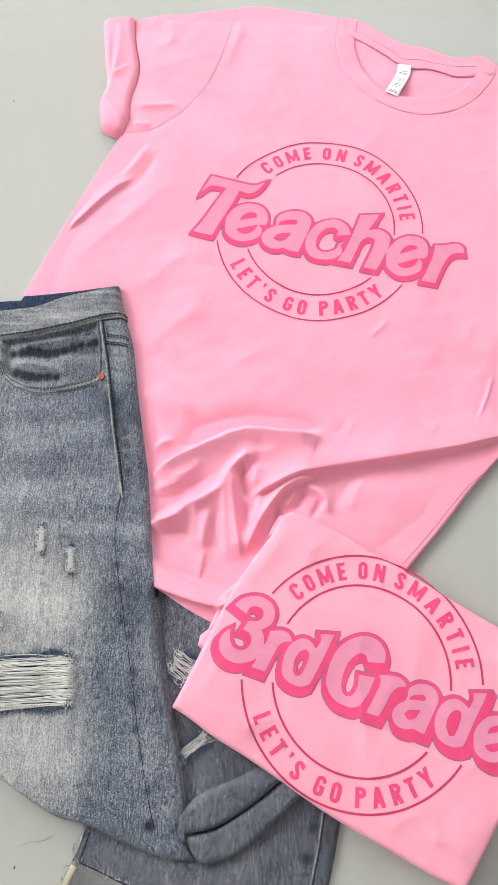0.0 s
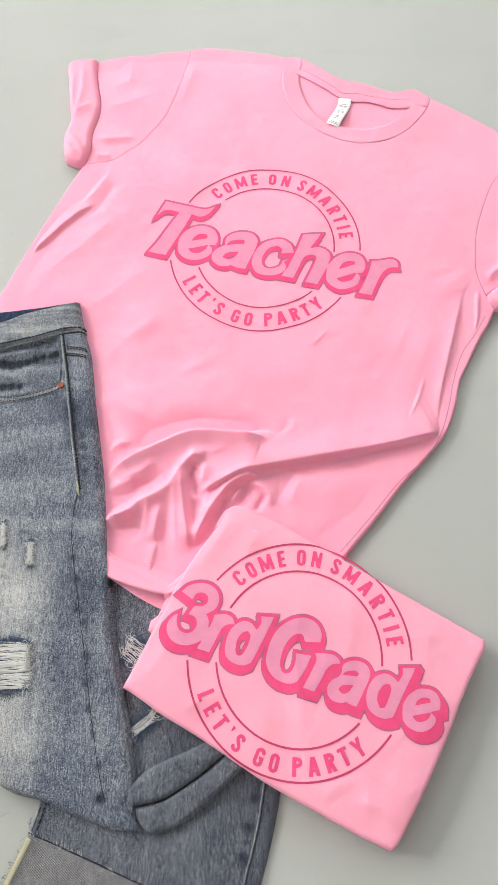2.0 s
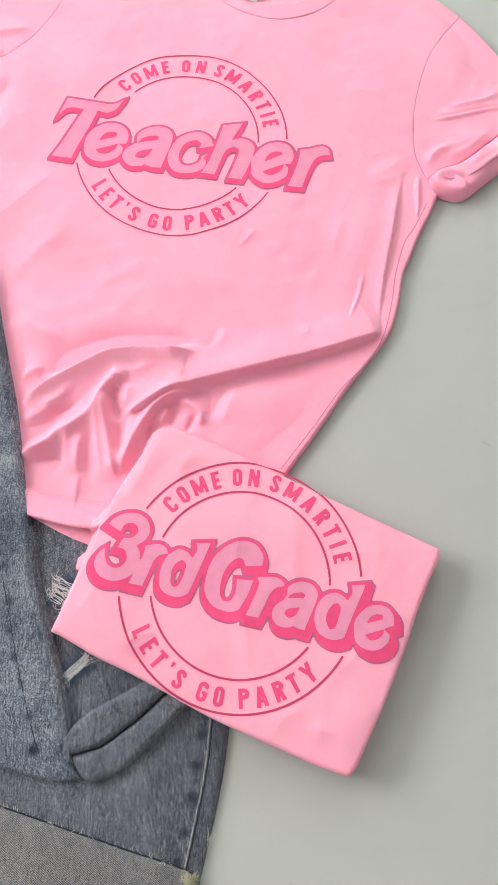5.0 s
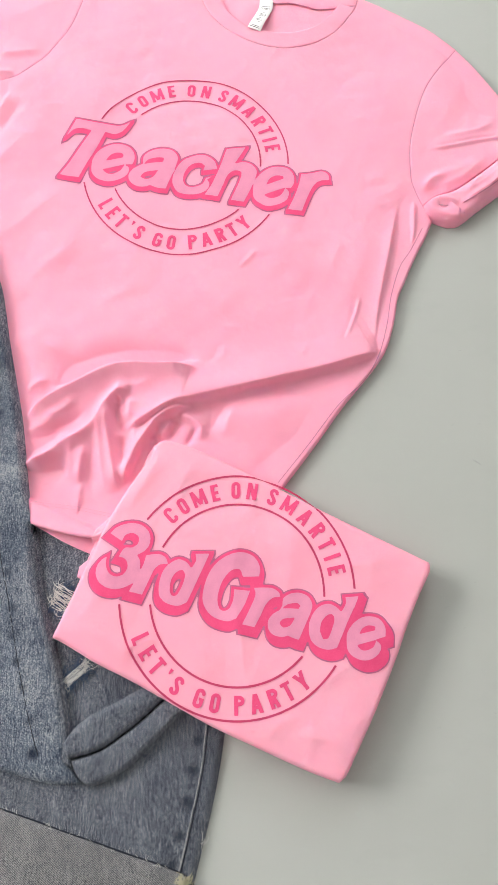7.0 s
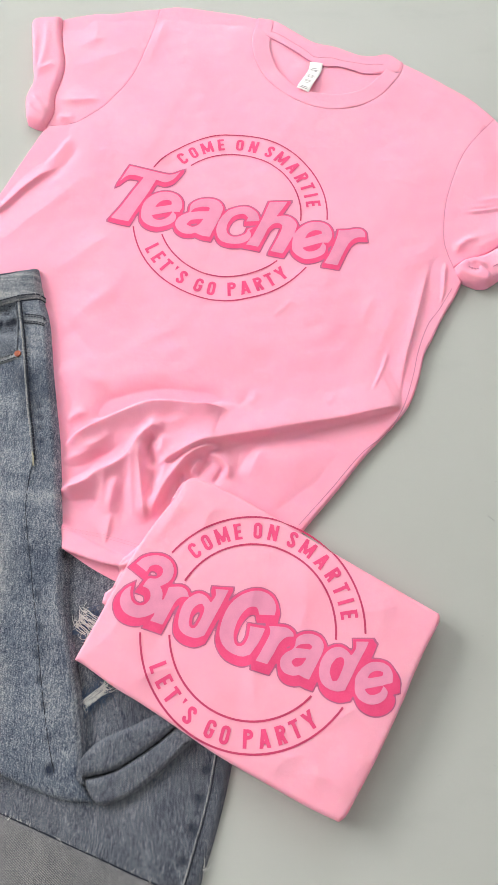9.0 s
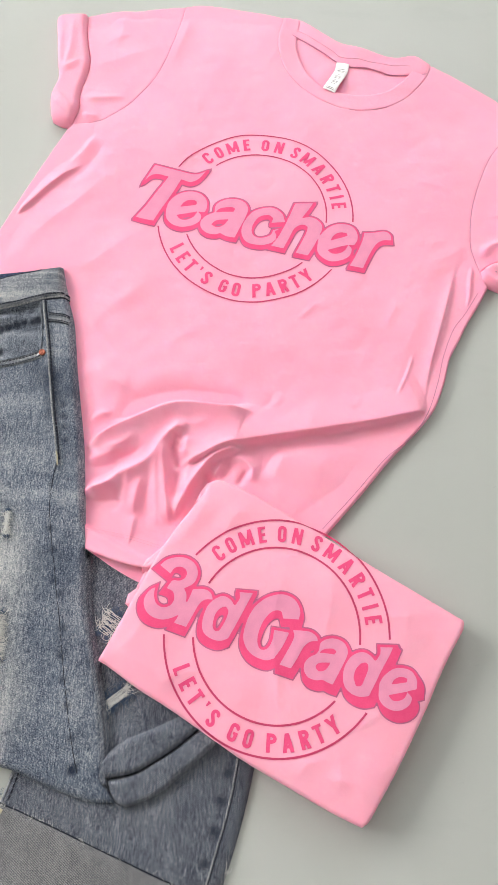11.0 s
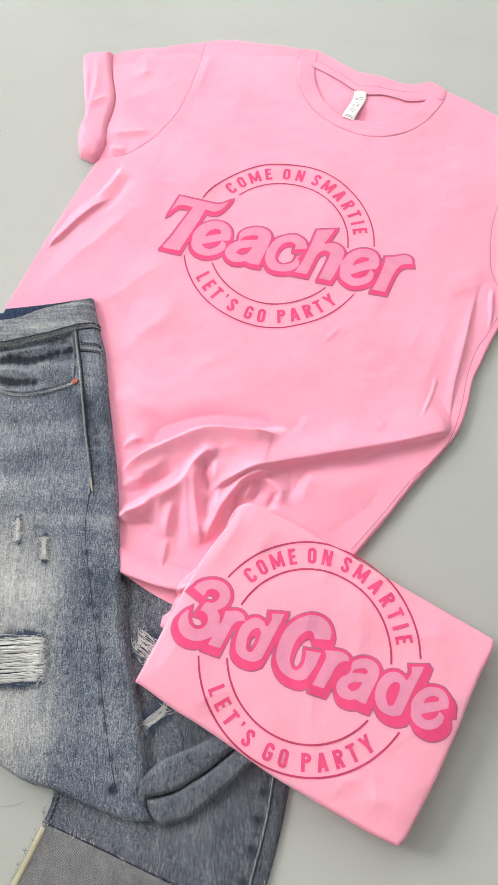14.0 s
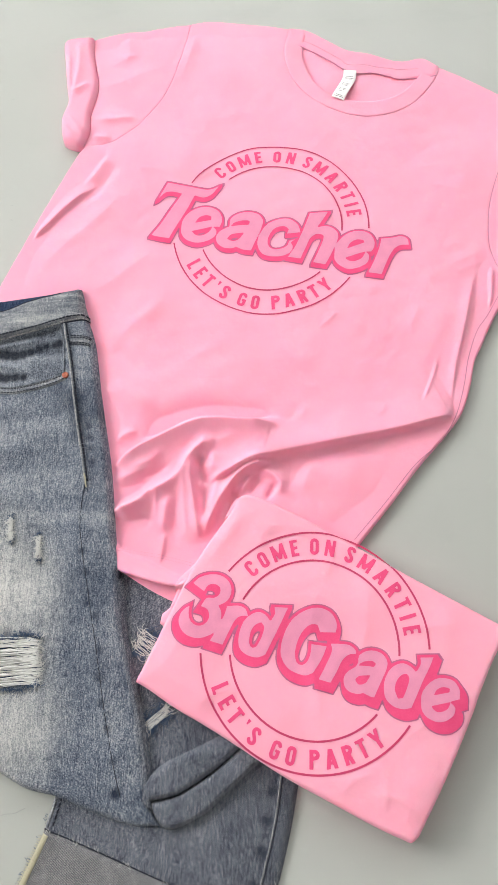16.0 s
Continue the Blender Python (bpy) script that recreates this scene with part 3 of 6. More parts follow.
FOLDS = [crease(*a) for a in (
    # the long fold from the side to the middle, its overhang, and the hollow under it
    ([(0.168, 0.2470), (0.1521, 0.2407), (0.115, 0.2308), (0.0855, 0.2243), (0.056, 0.2186), (0.0267, 0.2134), (-0.0025, 0.2083), (-0.0317, 0.2032), (-0.055, 0.1967), (-0.0754, 0.1864), (-0.0898, 0.1791), (-0.0984, 0.1734)], 0.0105, 0.0016, 0.028, 0.09),
    ([(0.135, 0.226), (0.0855, 0.2143), (0.0267, 0.2034), (-0.0317, 0.1942), (-0.058, 0.186)], -0.0046, 0.012, 0.006, 0.3),
    ([(0.0002, 0.2039), (-0.0091, 0.1871), (-0.0167, 0.1635)], -0.0039, 0.009, 0.006),
    ([(0.016, 0.200), (0.004, 0.182), (-0.003, 0.160)], 0.0029, 0.009, 0.008),
    # the upper pleat, and the hollow above it
    ([(-0.0216, 0.2334), (-0.0309, 0.2376), (-0.0605, 0.24), (-0.0783, 0.242), (-0.0962, 0.2433), (-0.1093, 0.2412), (-0.1199, 0.2378), (-0.1347, 0.2313), (-0.1493, 0.2243), (-0.1668, 0.2161), (-0.1811, 0.2067), (-0.198, 0.1925)], 0.0130, 0.015, 0.0020, 0.15),
    ([(-0.0132, 0.2430), (-0.0308, 0.2475), (-0.0605, 0.2490), (-0.0963, 0.2530), (-0.1201, 0.2490), (-0.1408, 0.2400), (-0.1584, 0.2310), (-0.176, 0.2258)], -0.0111, 0.0030, 0.013, 0.25),
    ([(-0.0041, 0.2636), (-0.0057, 0.2507), (-0.0191, 0.2385)], -0.0015, 0.004, 0.006),
    ([(0.004, 0.262), (0.0025, 0.250), (-0.004, 0.242)], 0.0014, 0.006, 0.005),
    ([(0.0869, 0.2574), (0.0838, 0.2472), (0.0763, 0.2411)], 0.0012, 0.004, 0.006),
    # the hooked pleat below it, and its runs towards the hem
    ([(-0.0889, 0.2140), (-0.0959, 0.2167), (-0.1018, 0.2163), (-0.1088, 0.2115), (-0.1163, 0.2031), (-0.1247, 0.1863), (-0.1406, 0.1748), (-0.1587, 0.1658), (-0.1709, 0.1538), (-0.1952, 0.1469)], 0.0097, 0.009, 0.005, 0.12),
    ([(-0.1012, 0.2118), (-0.1057, 0.1978), (-0.1049, 0.1844), (-0.099, 0.1722)], -0.0060, 0.005, 0.0028, 0.25),
    ([(-0.0905, 0.2105), (-0.0915, 0.1975), (-0.0935, 0.184)], 0.0046, 0.006, 0.0045),
    ([(-0.1122, 0.2042), (-0.1136, 0.1847), (-0.1109, 0.1607), (-0.1076, 0.1372), (-0.1039, 0.1143)], 0.0082, 0.0035, 0.008, 0.2),
    ([(-0.1001, 0.1722), (-0.101, 0.1545), (-0.0997, 0.137)], -0.0045, 0.005, 0.004),
    ([(-0.1243, 0.173), (-0.13, 0.1496), (-0.13, 0.1264), (-0.1273, 0.1094)], -0.0030, 0.006, 0.005),
    ([(-0.1357, 0.1674), (-0.1396, 0.144), (-0.1411, 0.1211)], 0.0059, 0.005, 0.007),
    ([(-0.1385, 0.1267), (-0.1417, 0.107), (-0.1445, 0.0904)], 0.0023, 0.0022, 0.006, 0.2),
    ([(-0.121, 0.198), (-0.1215, 0.170), (-0.1195, 0.140), (-0.1160, 0.112)], 0.0028, 0.004, 0.004),
    ([(-0.148, 0.176), (-0.1500, 0.152), (-0.1520, 0.128)], 0.0022, 0.005, 0.004),
    ([(-0.086, 0.190), (-0.0885, 0.168), (-0.0945, 0.145)], 0.0030, 0.004, 0.004),
    ([(-0.062, 0.228), (-0.085, 0.221), (-0.115, 0.222)], 0.0025, 0.007, 0.006),
    ([(-0.140, 0.214), (-0.158, 0.200), (-0.180, 0.190)], 0.0030, 0.005, 0.006),
    ([(-0.132, 0.202), (-0.148, 0.190), (-0.172, 0.180)], -0.0030, 0.005, 0.005),
    # the knot beside the folded shirt
    ([(-0.030, 0.1965), (-0.0377, 0.1954), (-0.0551, 0.19), (-0.0667, 0.1819), (-0.0737, 0.1725), (-0.0828, 0.1586), (-0.0918, 0.1414), (-0.1006, 0.1199)], 0.0130, 0.0030, 0.008, 0.15),
    ([(-0.0725, 0.1705), (-0.0712, 0.1565), (-0.0728, 0.1385)], -0.0072, 0.0035, 0.0022, 0.2),
    ([(-0.0425, 0.1847), (-0.0496, 0.1729), (-0.0566, 0.1613)], -0.0052, 0.004, 0.003),
    ([(-0.051, 0.1835), (-0.0585, 0.1735), (-0.064, 0.163)], 0.0046, 0.004, 0.004),
    ([(-0.0266, 0.1769), (-0.0325, 0.1664), (-0.0396, 0.1548)], -0.0042, 0.004, 0.003),
    ([(-0.0465, 0.1884), (-0.035, 0.185), (-0.0232, 0.1744), (-0.0258, 0.1600)], 0.0055, 0.005, 0.004, 0.25),
    # beside the jeans
    ([(-0.2066, 0.2837), (-0.1993, 0.244), (-0.1955, 0.1998)], -0.0046, 0.010, 0.008),
    ([(-0.2012, 0.2969), (-0.1785, 0.2746), (-0.1505, 0.2583)], 0.0039, 0.010, 0.012),
    ([(-0.199, 0.222), (-0.183, 0.232), (-0.170, 0.234)], 0.0046, 0.005, 0.006),
    ([(-0.2052, 0.1409), (-0.1954, 0.1469), (-0.1754, 0.1534), (-0.1556, 0.1592)], 0.0059, 0.006, 0.005),
    ([(-0.200, 0.1330), (-0.1717, 0.1363), (-0.1463, 0.1413)], -0.0059, 0.005, 0.007),
    ([(-0.200, 0.180), (-0.178, 0.186), (-0.150, 0.197)], 0.0046, 0.008, 0.007),
    ([(-0.198, 0.168), (-0.176, 0.172), (-0.155, 0.182)], -0.0039, 0.006, 0.006),
    # pleats down the side under the arm
    ([(0.2004, 0.4179), (0.1918, 0.3897), (0.182, 0.3553), (0.1719, 0.322), (0.1612, 0.2831), (0.1543, 0.2440)], 0.0046, 0.0018, 0.008, 0.25),
    ([(0.1885, 0.3600), (0.1815, 0.3318), (0.1728, 0.3082), (0.1660, 0.2900)], -0.0035, 0.0030, 0.0022, 0.25),
    ([(0.2127, 0.4317), (0.2068, 0.4065), (0.2060, 0.3886), (0.2035, 0.3590)], -0.0045, 0.0035, 0.004, 0.25),
    ([(0.219, 0.424), (0.2150, 0.401), (0.2120, 0.380), (0.2050, 0.356)], 0.0040, 0.0035, 0.0035, 0.25),
    ([(0.1720, 0.300), (0.1660, 0.276), (0.1590, 0.252)], 0.0025, 0.002, 0.003, 0.25),
    ([(0.1471, 0.3092), (0.141, 0.2906), (0.134, 0.275), (0.125, 0.2559)], 0.0020, 0.0016, 0.0022, 0.25),
    ([(0.1413, 0.2993), (0.1324, 0.2764), (0.122, 0.2547)], -0.0012, 0.0022, 0.0022, 0.25),
    ([(0.170, 0.400), (0.150, 0.340), (0.120, 0.280)], 0.002, 0.022, 0.02),
    ([(0.215, 0.45), (0.19, 0.43), (0.16, 0.42)], 0.0018, 0.012, 0.012),
    # under the other arm
    ([(-0.236, 0.561), (-0.2521, 0.5466), (-0.2637, 0.5354), (-0.2764, 0.5219), (-0.2981, 0.4976), (-0.3196, 0.4754)], 0.0058, 0.0022, 0.012, 0.25),
    ([(-0.2250, 0.6080), (-0.2370, 0.5800), (-0.2560, 0.5560)], 0.0045, 0.010, 0.006),
    ([(-0.2120, 0.6000), (-0.2280, 0.5640), (-0.2560, 0.5250)], -0.0025, 0.007, 0.009),
    ([(-0.1956, 0.5509), (-0.2341, 0.5072), (-0.2657, 0.4765), (-0.3024, 0.4392)], 0.0030, 0.012, 0.014),
    ([(-0.1515, 0.4704), (-0.2024, 0.4264), (-0.2397, 0.3981)], 0.0026, 0.014, 0.014),
    ([(-0.140, 0.400), (-0.185, 0.360), (-0.215, 0.325)], 0.0028, 0.014, 0.016),
    ([(-0.215, 0.360), (-0.190, 0.325), (-0.165, 0.295)], -0.0022, 0.010, 0.012),
    # faint lines under the print
    ([(0.0461, 0.3712), (0.0329, 0.3575), (0.0212, 0.3467)], 0.0012, 0.0022, 0.004),
    ([(-0.10, 0.31), (-0.02, 0.31), (0.06, 0.33)], 0.0018, 0.03, 0.03),
    # sleeves
    ([(-0.247, 0.716), (-0.214, 0.722), (-0.165, 0.745)], 0.002, 0.014, 0.014),
    ([(-0.250, 0.664), (-0.229, 0.660), (-0.190, 0.664)], 0.004, 0.008, 0.006),
    ([(-0.250, 0.640), (-0.240, 0.634), (-0.222, 0.632)], 0.004, 0.005, 0.005),
    ([(-0.215, 0.816), (-0.208, 0.78), (-0.212, 0.74)], 0.003, 0.014, 0.012),
    ([(-0.118, 0.812), (-0.126, 0.765), (-0.140, 0.715)], 0.003, 0.010, 0.012),
    ([(0.2400, 0.4850), (0.2479, 0.4865), (0.2698, 0.4888), (0.2957, 0.4923), (0.323, 0.4958), (0.352, 0.500)], 0.0034, 0.007, 0.0011, 0.2),
    ([(0.2440, 0.4890), (0.2698, 0.4918), (0.2957, 0.4953), (0.330, 0.4998)], -0.0022, 0.0018, 0.003, 0.2),
    ([(0.256, 0.5023), (0.2785, 0.5038), (0.3015, 0.5076), (0.3263, 0.5216)], 0.0026, 0.003, 0.004, 0.3),
    ([(0.245, 0.435), (0.275, 0.447), (0.31, 0.475)], 0.0028, 0.006, 0.007),
    ([(0.30, 0.60), (0.285, 0.55), (0.25, 0.52)], 0.0010, 0.012, 0.014),
    ([(0.228, 0.43), (0.24, 0.445), (0.26, 0.45)], 0.004, 0.004, 0.005),
    ([(0.258, 0.505), (0.296, 0.513), (0.345, 0.532)], 0.0015, 0.008, 0.012),
    ([(0.235, 0.450), (0.27, 0.455), (0.30, 0.472)], 0.003, 0.010, 0.010),
    ([(0.28, 0.60), (0.275, 0.565), (0.262, 0.535)], 0.0010, 0.014, 0.014))]


creases = np.random.RandomState(17)
for _ in range(40):
    x, y, turn, l = creases.uniform(-0.24, 0.20), creases.uniform(0.26, 0.78), creases.normal(2.6, 0.8), creases.uniform(0.025, 0.07)
    dx, dy, bow = l * math.cos(turn), l * math.sin(turn), creases.normal(0, 0.006)
    if math.hypot(x + 0.0275, y - 0.486) < 0.175:
        continue
    FOLDS.append(crease([(x - dx / 2, y - dy / 2), (x + bow, y + bow), (x + dx / 2, y + dy / 2)], creases.uniform(0.0004, 0.0010), creases.uniform(0.004, 0.010), creases.uniform(0.004, 0.008)))


HEM_CURVE = curve(HEM[3:8], 0.008)


def shirt_core(P):
    d = np.maximum(in_whole(P), 0)
    z = 0.0034 * dome(in_whole(P) + 0.003, 0.004) + 0.0085 * (1 - np.exp(-d / 0.030))
    z += sum(f(P) for f in FOLDS) * step01(d, 0, 0.012)
    z += waves(P, 1, 0.10, 0.0011) * step01(d, 0, 0.03) + waves(P, 2, 0.028, 0.00022) * step01(d, 0, 0.03)
    z -= 0.0055 * np.exp(np.minimum(0, in_leg1(P)) / 0.018) * step01(d, 0, 0.03) * step01(P[:, 1], 0.44, 0.36)
    hem = np.exp(-segments(HEM_CURVE, P)[0] / 0.012)
    return np.maximum(z, leg2_z(P) + (0.008 + 0.006 * hem) * np.maximum(dome(d, 0.0015), 0.9 * hem))


def shirt_part(within, dip=0.0014, radius=0.005, lift=0.0):
    def z(P):
        return shirt_core(P) - dip * (1 - dome(within(P), radius)) + lift
    return z


leg2_z = gridded(leg2_z, 0.002, (-0.32, -0.32), (0.02, 0.16))
shirt_core = gridded(shirt_core, 0.0011, (-0.37, 0.04), (0.40, 0.84))


def low(value):
    return lambda P: np.full(len(P), value)


shirt = thing("t_shirt", "pink cotton t-shirt with a rose round print, spread flat and creased", "t-shirt")
body_z = shirt_part(in_body, 0.0004, 0.002)


def front_rim(P):
    """The front hangs down to the board at its sides, but ends in a thin free edge at the hem."""
    d = segments(HEM_CURVE, P)[0]
    return np.where(d < 0.012, body_z(P) - 0.0007, 0.002)


v, f = sheet(in_body, body_z, 0.0012, front_rim)
piece("front_panel", v, f, PINK, shirt)

# the back, seen inside the neck and below the front hem
BACK_HEM = [(0.02, 0.068), (-0.04, 0.045), (-0.09, 0.042), (-0.1275, 0.0577), (-0.1435, 0.0653), (-0.160, 0.0746), (-0.1835, 0.0892), (-0.24, 0.12), (-0.30, 0.17)]
BACK = outline(SHOULDER_L, NECK_BACK, SHOULDER_R, ARM_R, [ARM_R[-1], SIDE_R[0]], SIDE_R[:-1], [SIDE_R[-2], BACK_HEM[0]], BACK_HEM,
               [(-0.30, 0.17), (-0.335, 0.29), (-0.34, 0.40), (-0.29, 0.54), (-0.259, 0.623)], ARM_L)
in_back = inside(BACK)


def back_z(P):
    d = np.maximum(in_back(P), 0)
    return np.maximum(0.0035 * dome(d, 0.004) + 0.0035 * step01(P[:, 1], 0.62, 0.66) * step01(d, 0, 0.02) + 0.002 * np.maximum(0, waves(P, 5, 0.05, 0.5)) * step01(P[:, 1], 0.6, 0.65) * step01(d, 0, 0.03), leg2_z(P) + 0.0016)


v, f = sheet(in_back, back_z, 0.004, low(0.0005))
piece("back_panel", v, f, PINK, shirt)

# sleeves and their rolled cuffs
in_sleeve_l = inside(outline(SLEEVE_L_TOP, ARM_L[::-1], CUFF_L_IN))
in_sleeve_r = inside(outline(SLEEVE_R_TOP, CUFF_R_TOP, ARM_R[::-1]))
for within in (in_sleeve_l, in_sleeve_r):
    v, f = sheet(within, shirt_part(within, 0.0005, 0.002), 0.0016, low(0.002))
    piece("sleeve", v, f, PINK, shirt)

in_cuff_l = inside(outline(CUFF_L_OUT, CUFF_L_IN))
in_cuff_r = inside(outline(CUFF_R_TOP, CUFF_R_LOW, [CUFF_R_LOW[-1], CUFF_R_TOP[0]]))
CUFF_FOLDS = {in_cuff_l: [crease(*a) for a in (
    ([(-0.276, 0.800), (-0.272, 0.745), (-0.279, 0.690)], 0.003, 0.006, 0.004),
    ([(-0.287, 0.780), (-0.284, 0.735), (-0.281, 0.70)], 0.0025, 0.003, 0.004),
    ([(-0.281, 0.702), (-0.268, 0.712), (-0.255, 0.722)], 0.003, 0.004, 0.007),
    ([(-0.284, 0.670), (-0.268, 0.650), (-0.259, 0.632)], 0.0035, 0.004, 0.006),
    ([(-0.285, 0.655), (-0.276, 0.640), (-0.264, 0.630)], 0.003, 0.003, 0.004))],
    in_cuff_r: [crease(*a) for a in (
        ([(0.262, 0.418), (0.290, 0.432), (0.330, 0.462)], 0.003, 0.006, 0.005),
        ([(0.262, 0.400), (0.272, 0.412), (0.300, 0.428), (0.350, 0.462)], 0.005, 0.005, 0.004),
        ([(0.235, 0.415), (0.250, 0.416), (0.266, 0.408)], 0.004, 0.004, 0.005),
        ([(0.27, 0.415), (0.28, 0.43), (0.30, 0.455)], 0.003, 0.004, 0.004),
        ([(0.30, 0.425), (0.315, 0.445), (0.335, 0.475)], 0.003, 0.005, 0.004),
        ([(0.285, 0.409), (0.31, 0.432), (0.35, 0.455)], -0.004, 0.003, 0.003))]}


def rolled(within):
    def z(P):
        d = within(P)
        return 0.003 + 0.0125 * dome(d, 0.008) + sum(f(P) for f in CUFF_FOLDS[within]) * step01(d, 0, 0.006)
    return z


for within in (in_cuff_l, in_cuff_r):
    v, f = sheet(within, rolled(within), 0.0018, low(0.001))
    piece("sleeve_cuff", v, f, PINK, shirt, "rolled-up cuff")

KNOB = [(0.228, 0.413), (0.240, 0.4215), (0.254, 0.417), (0.262, 0.408), (0.267, 0.402), (0.262, 0.389), (0.246, 0.391), (0.231, 0.401), (0.228, 0.413)]
in_knob = inside(outline(KNOB, step=0.002))
v, f = sheet(in_knob, lambda P: 0.006 + 0.0125 * dome(in_knob(P), 0.006) - 0.004 * np.exp(-((P[:, 0] - 0.247) ** 2 + (P[:, 1] - 0.4075) ** 2) / 0.006 ** 2), 0.0012, low(0.002))
piece("cuff_end", v, f, PINK, shirt)
v, f = seam([(0.258, 0.416), (0.266, 0.404), (0.268, 0.397)], lambda P: np.full(len(P), 0.0135), 0.0009)
piece("cuff_slit", v, f, SEAM_THREAD, shirt)
v, f = seam([(0.268, 0.409), (0.288, 0.419), (0.318, 0.439), (0.362, 0.468)], rolled(in_cuff_r), 0.0006, -0.0001)
piece("cuff_seam", v, f, SEAM_THREAD, shirt)

# collar
in_collar = inside(outline(COLLAR_OUT, [(0.191, 0.722), (0.173, 0.736)], COLLAR_IN[::-1], [(0.025, 0.799), (0.004, 0.804)]))


def collar_z(P):
    d = in_collar(P)
    return shirt_core(P) + 0.0003 + 0.0004 * dome(d, 0.0015) + waves(P, 12, 0.05, 0.0003)


v, f = sheet(in_collar, collar_z, 0.0018, low(0.003))
piece("collar", v, f, PINK_RIB, shirt, "ribbed crew-neck collar")
NECK_SEAM = [(0.006, 0.779), (0.0211, 0.7674), (0.0377, 0.7554), (0.0563, 0.7403), (0.071, 0.7266), (0.088, 0.718), (0.1082, 0.7164), (0.1266, 0.7098), (0.139, 0.7044), (0.1658, 0.7036), (0.186, 0.706)]
in_back_collar = inside(outline(NECK_BACK, [(0.191, 0.722), (0.186, 0.706)], NECK_SEAM[::-1], [NECK_SEAM[0], (0.004, 0.804)]))


def back_collar_z(P):
    d = in_back_collar(P)
    return 0.0078 + 0.0010 * dome(d, 0.0025) + waves(P, 15, 0.04, 0.0007) * dome(d, 0.01)


v, f = sheet(in_back_collar, back_collar_z, 0.0018, low(0.001))
piece("back_collar", v, f, PINK_RIB, shirt, "inside of the collar at the nape")
v, f = seam(NECK_SEAM, back_collar_z, 0.0007, 0.0005)
piece("neck_seam", v, f, SEAM_THREAD, shirt)
v, f = seam([(0.0236, 0.7789), (0.0456, 0.7614), (0.0679, 0.743), (0.0766, 0.7336), (0.0977, 0.7309), (0.1163, 0.7262), (0.140, 0.720), (0.165, 0.7185)], back_collar_z, 0.0004, 0.0001)
piece("neck_tape_edge", v, f, PINK_THREAD, shirt)
v, f = seam(COLLAR_OUT, collar_z, 0.0004, -0.0006)
piece("collar_seam", v, f, PINK_THREAD, shirt)
for line in (ARM_L[1:-1], ARM_R):
    v, f = seam(line, shirt_core, 0.0004, -0.0004)
    piece("armhole_seam", v, f, SEAM_THREAD, shirt)
SIDE_SEAM = [(0.2226, 0.386), (0.2058, 0.3586), (0.1924, 0.3402), (0.1794, 0.3078), (0.1707, 0.2748), (0.1578, 0.2399), (0.1393, 0.2136), (0.1142, 0.1919), (0.0953, 0.1704), (0.0796, 0.1515), (0.047, 0.115)]
v, f = seam(SIDE_SEAM, shirt_core, 0.0005, -0.0002)
piece("side_seam", v, f, SEAM_THREAD, shirt)
HEM_LINE = [(-0.095, 0.091), (-0.1169, 0.0968), (-0.1394, 0.103), (-0.1619, 0.1076), (-0.1903, 0.1124)]
for k in (0.0, 0.003):
    v, f = stitches([(x, y - k) for x, y in HEM_LINE], body_z, 0.0026, 0.001, 0.00025, 0.0002)
    piece("hem_stitching", v, f, PINK_THREAD, shirt)
v, f = stitches([(0.233, 0.4125), (0.246, 0.407), (0.259, 0.4065)], lambda P: 0.0155 + 0 * P[:, 0], 0.0018, 0.0012, 0.0006, 0.0012)
piece("cuff_stitching", v, f, SEAM_THREAD, shirt)

# the care label at the nape
TAG_LINE = [(0.0795, 0.7225), (0.077, 0.708), (0.070, 0.692), (0.0605, 0.672)]


def tag_z(P):
    return 0.0108 + 0.003 * step01(P[:, 1], 0.70, 0.675) + 0.0015 * np.sin((P[:, 1] - 0.67) * 95)


v, f = ribbon(TAG_LINE, 0.0165, tag_z, 0.0004, 0.002)
label = piece("care_label", v, f, TAG, shirt, "white satin care label with dark small print")
tl = curve(TAG_LINE, 0.001)
tt = np.gradient(tl, axis=0)
tt /= np.linalg.norm(tt, axis=1)[:, None]
rng = np.random.RandomState(4)
for at, wide in ((0.22, 0.6), (0.27, 0.75), (0.32, 0.5), (0.42, 0.2), (0.48, 0.6), (0.52, 0.7), (0.56, 0.55), (0.64, 0.2), (0.69, 0.55), (0.73, 0.6), (0.79, 0.4), (0.91, 0.6), (0.945, 0.75)):
    i = int(at * (len(tl) - 1))
    n = np.array([-tt[i][1], tt[i][0]])
    dark = 0.0007 if at > 0.9 or at < 0.3 else 0.0004
    v, f = ribbon([tl[i] - n * 0.0075 * wide, tl[i] + n * 0.0075 * wide], dark, tag_z, 0.00065, 0.003)
    piece("print_bar", v, f, TAG_INK, label)

# ---- print on a shirt ----


def ring(centre, rx, ry, width, height, lift, clear):
    """A ring line, broken wherever clear() is not negative: one strip for each unbroken run."""
    a = np.radians(np.arange(0, 360.1, 0.5))
    bits = [np.c_[centre[0] + (rx + k) * np.cos(a), centre[1] + (ry + k) * np.sin(a)] for k in (-width / 2, 0, width / 2)]
    verts = np.stack([on(b, height, lift) for b in (bits[0], bits[2])], 1).reshape(-1, 3)
    free = clear(bits[1]) < 0
    i = np.arange(len(a) - 1)[free[:-1] & free[1:]] * 2
    return verts, np.c_[i, i + 1, i + 3, i + 2]


def bow(x, y, r, a0, a1, squash=1.0):
    """Points of an arc, from angle a0 to a1."""
    return [(x + r * math.cos(radians(k)), y + r * squash * math.sin(radians(k))) for k in np.linspace(a0, a1, 9)]


# condensed block capitals, one unit tall: straight limbs (convex outlines) and bent strokes
STEM, HALF = 0.195, 0.097


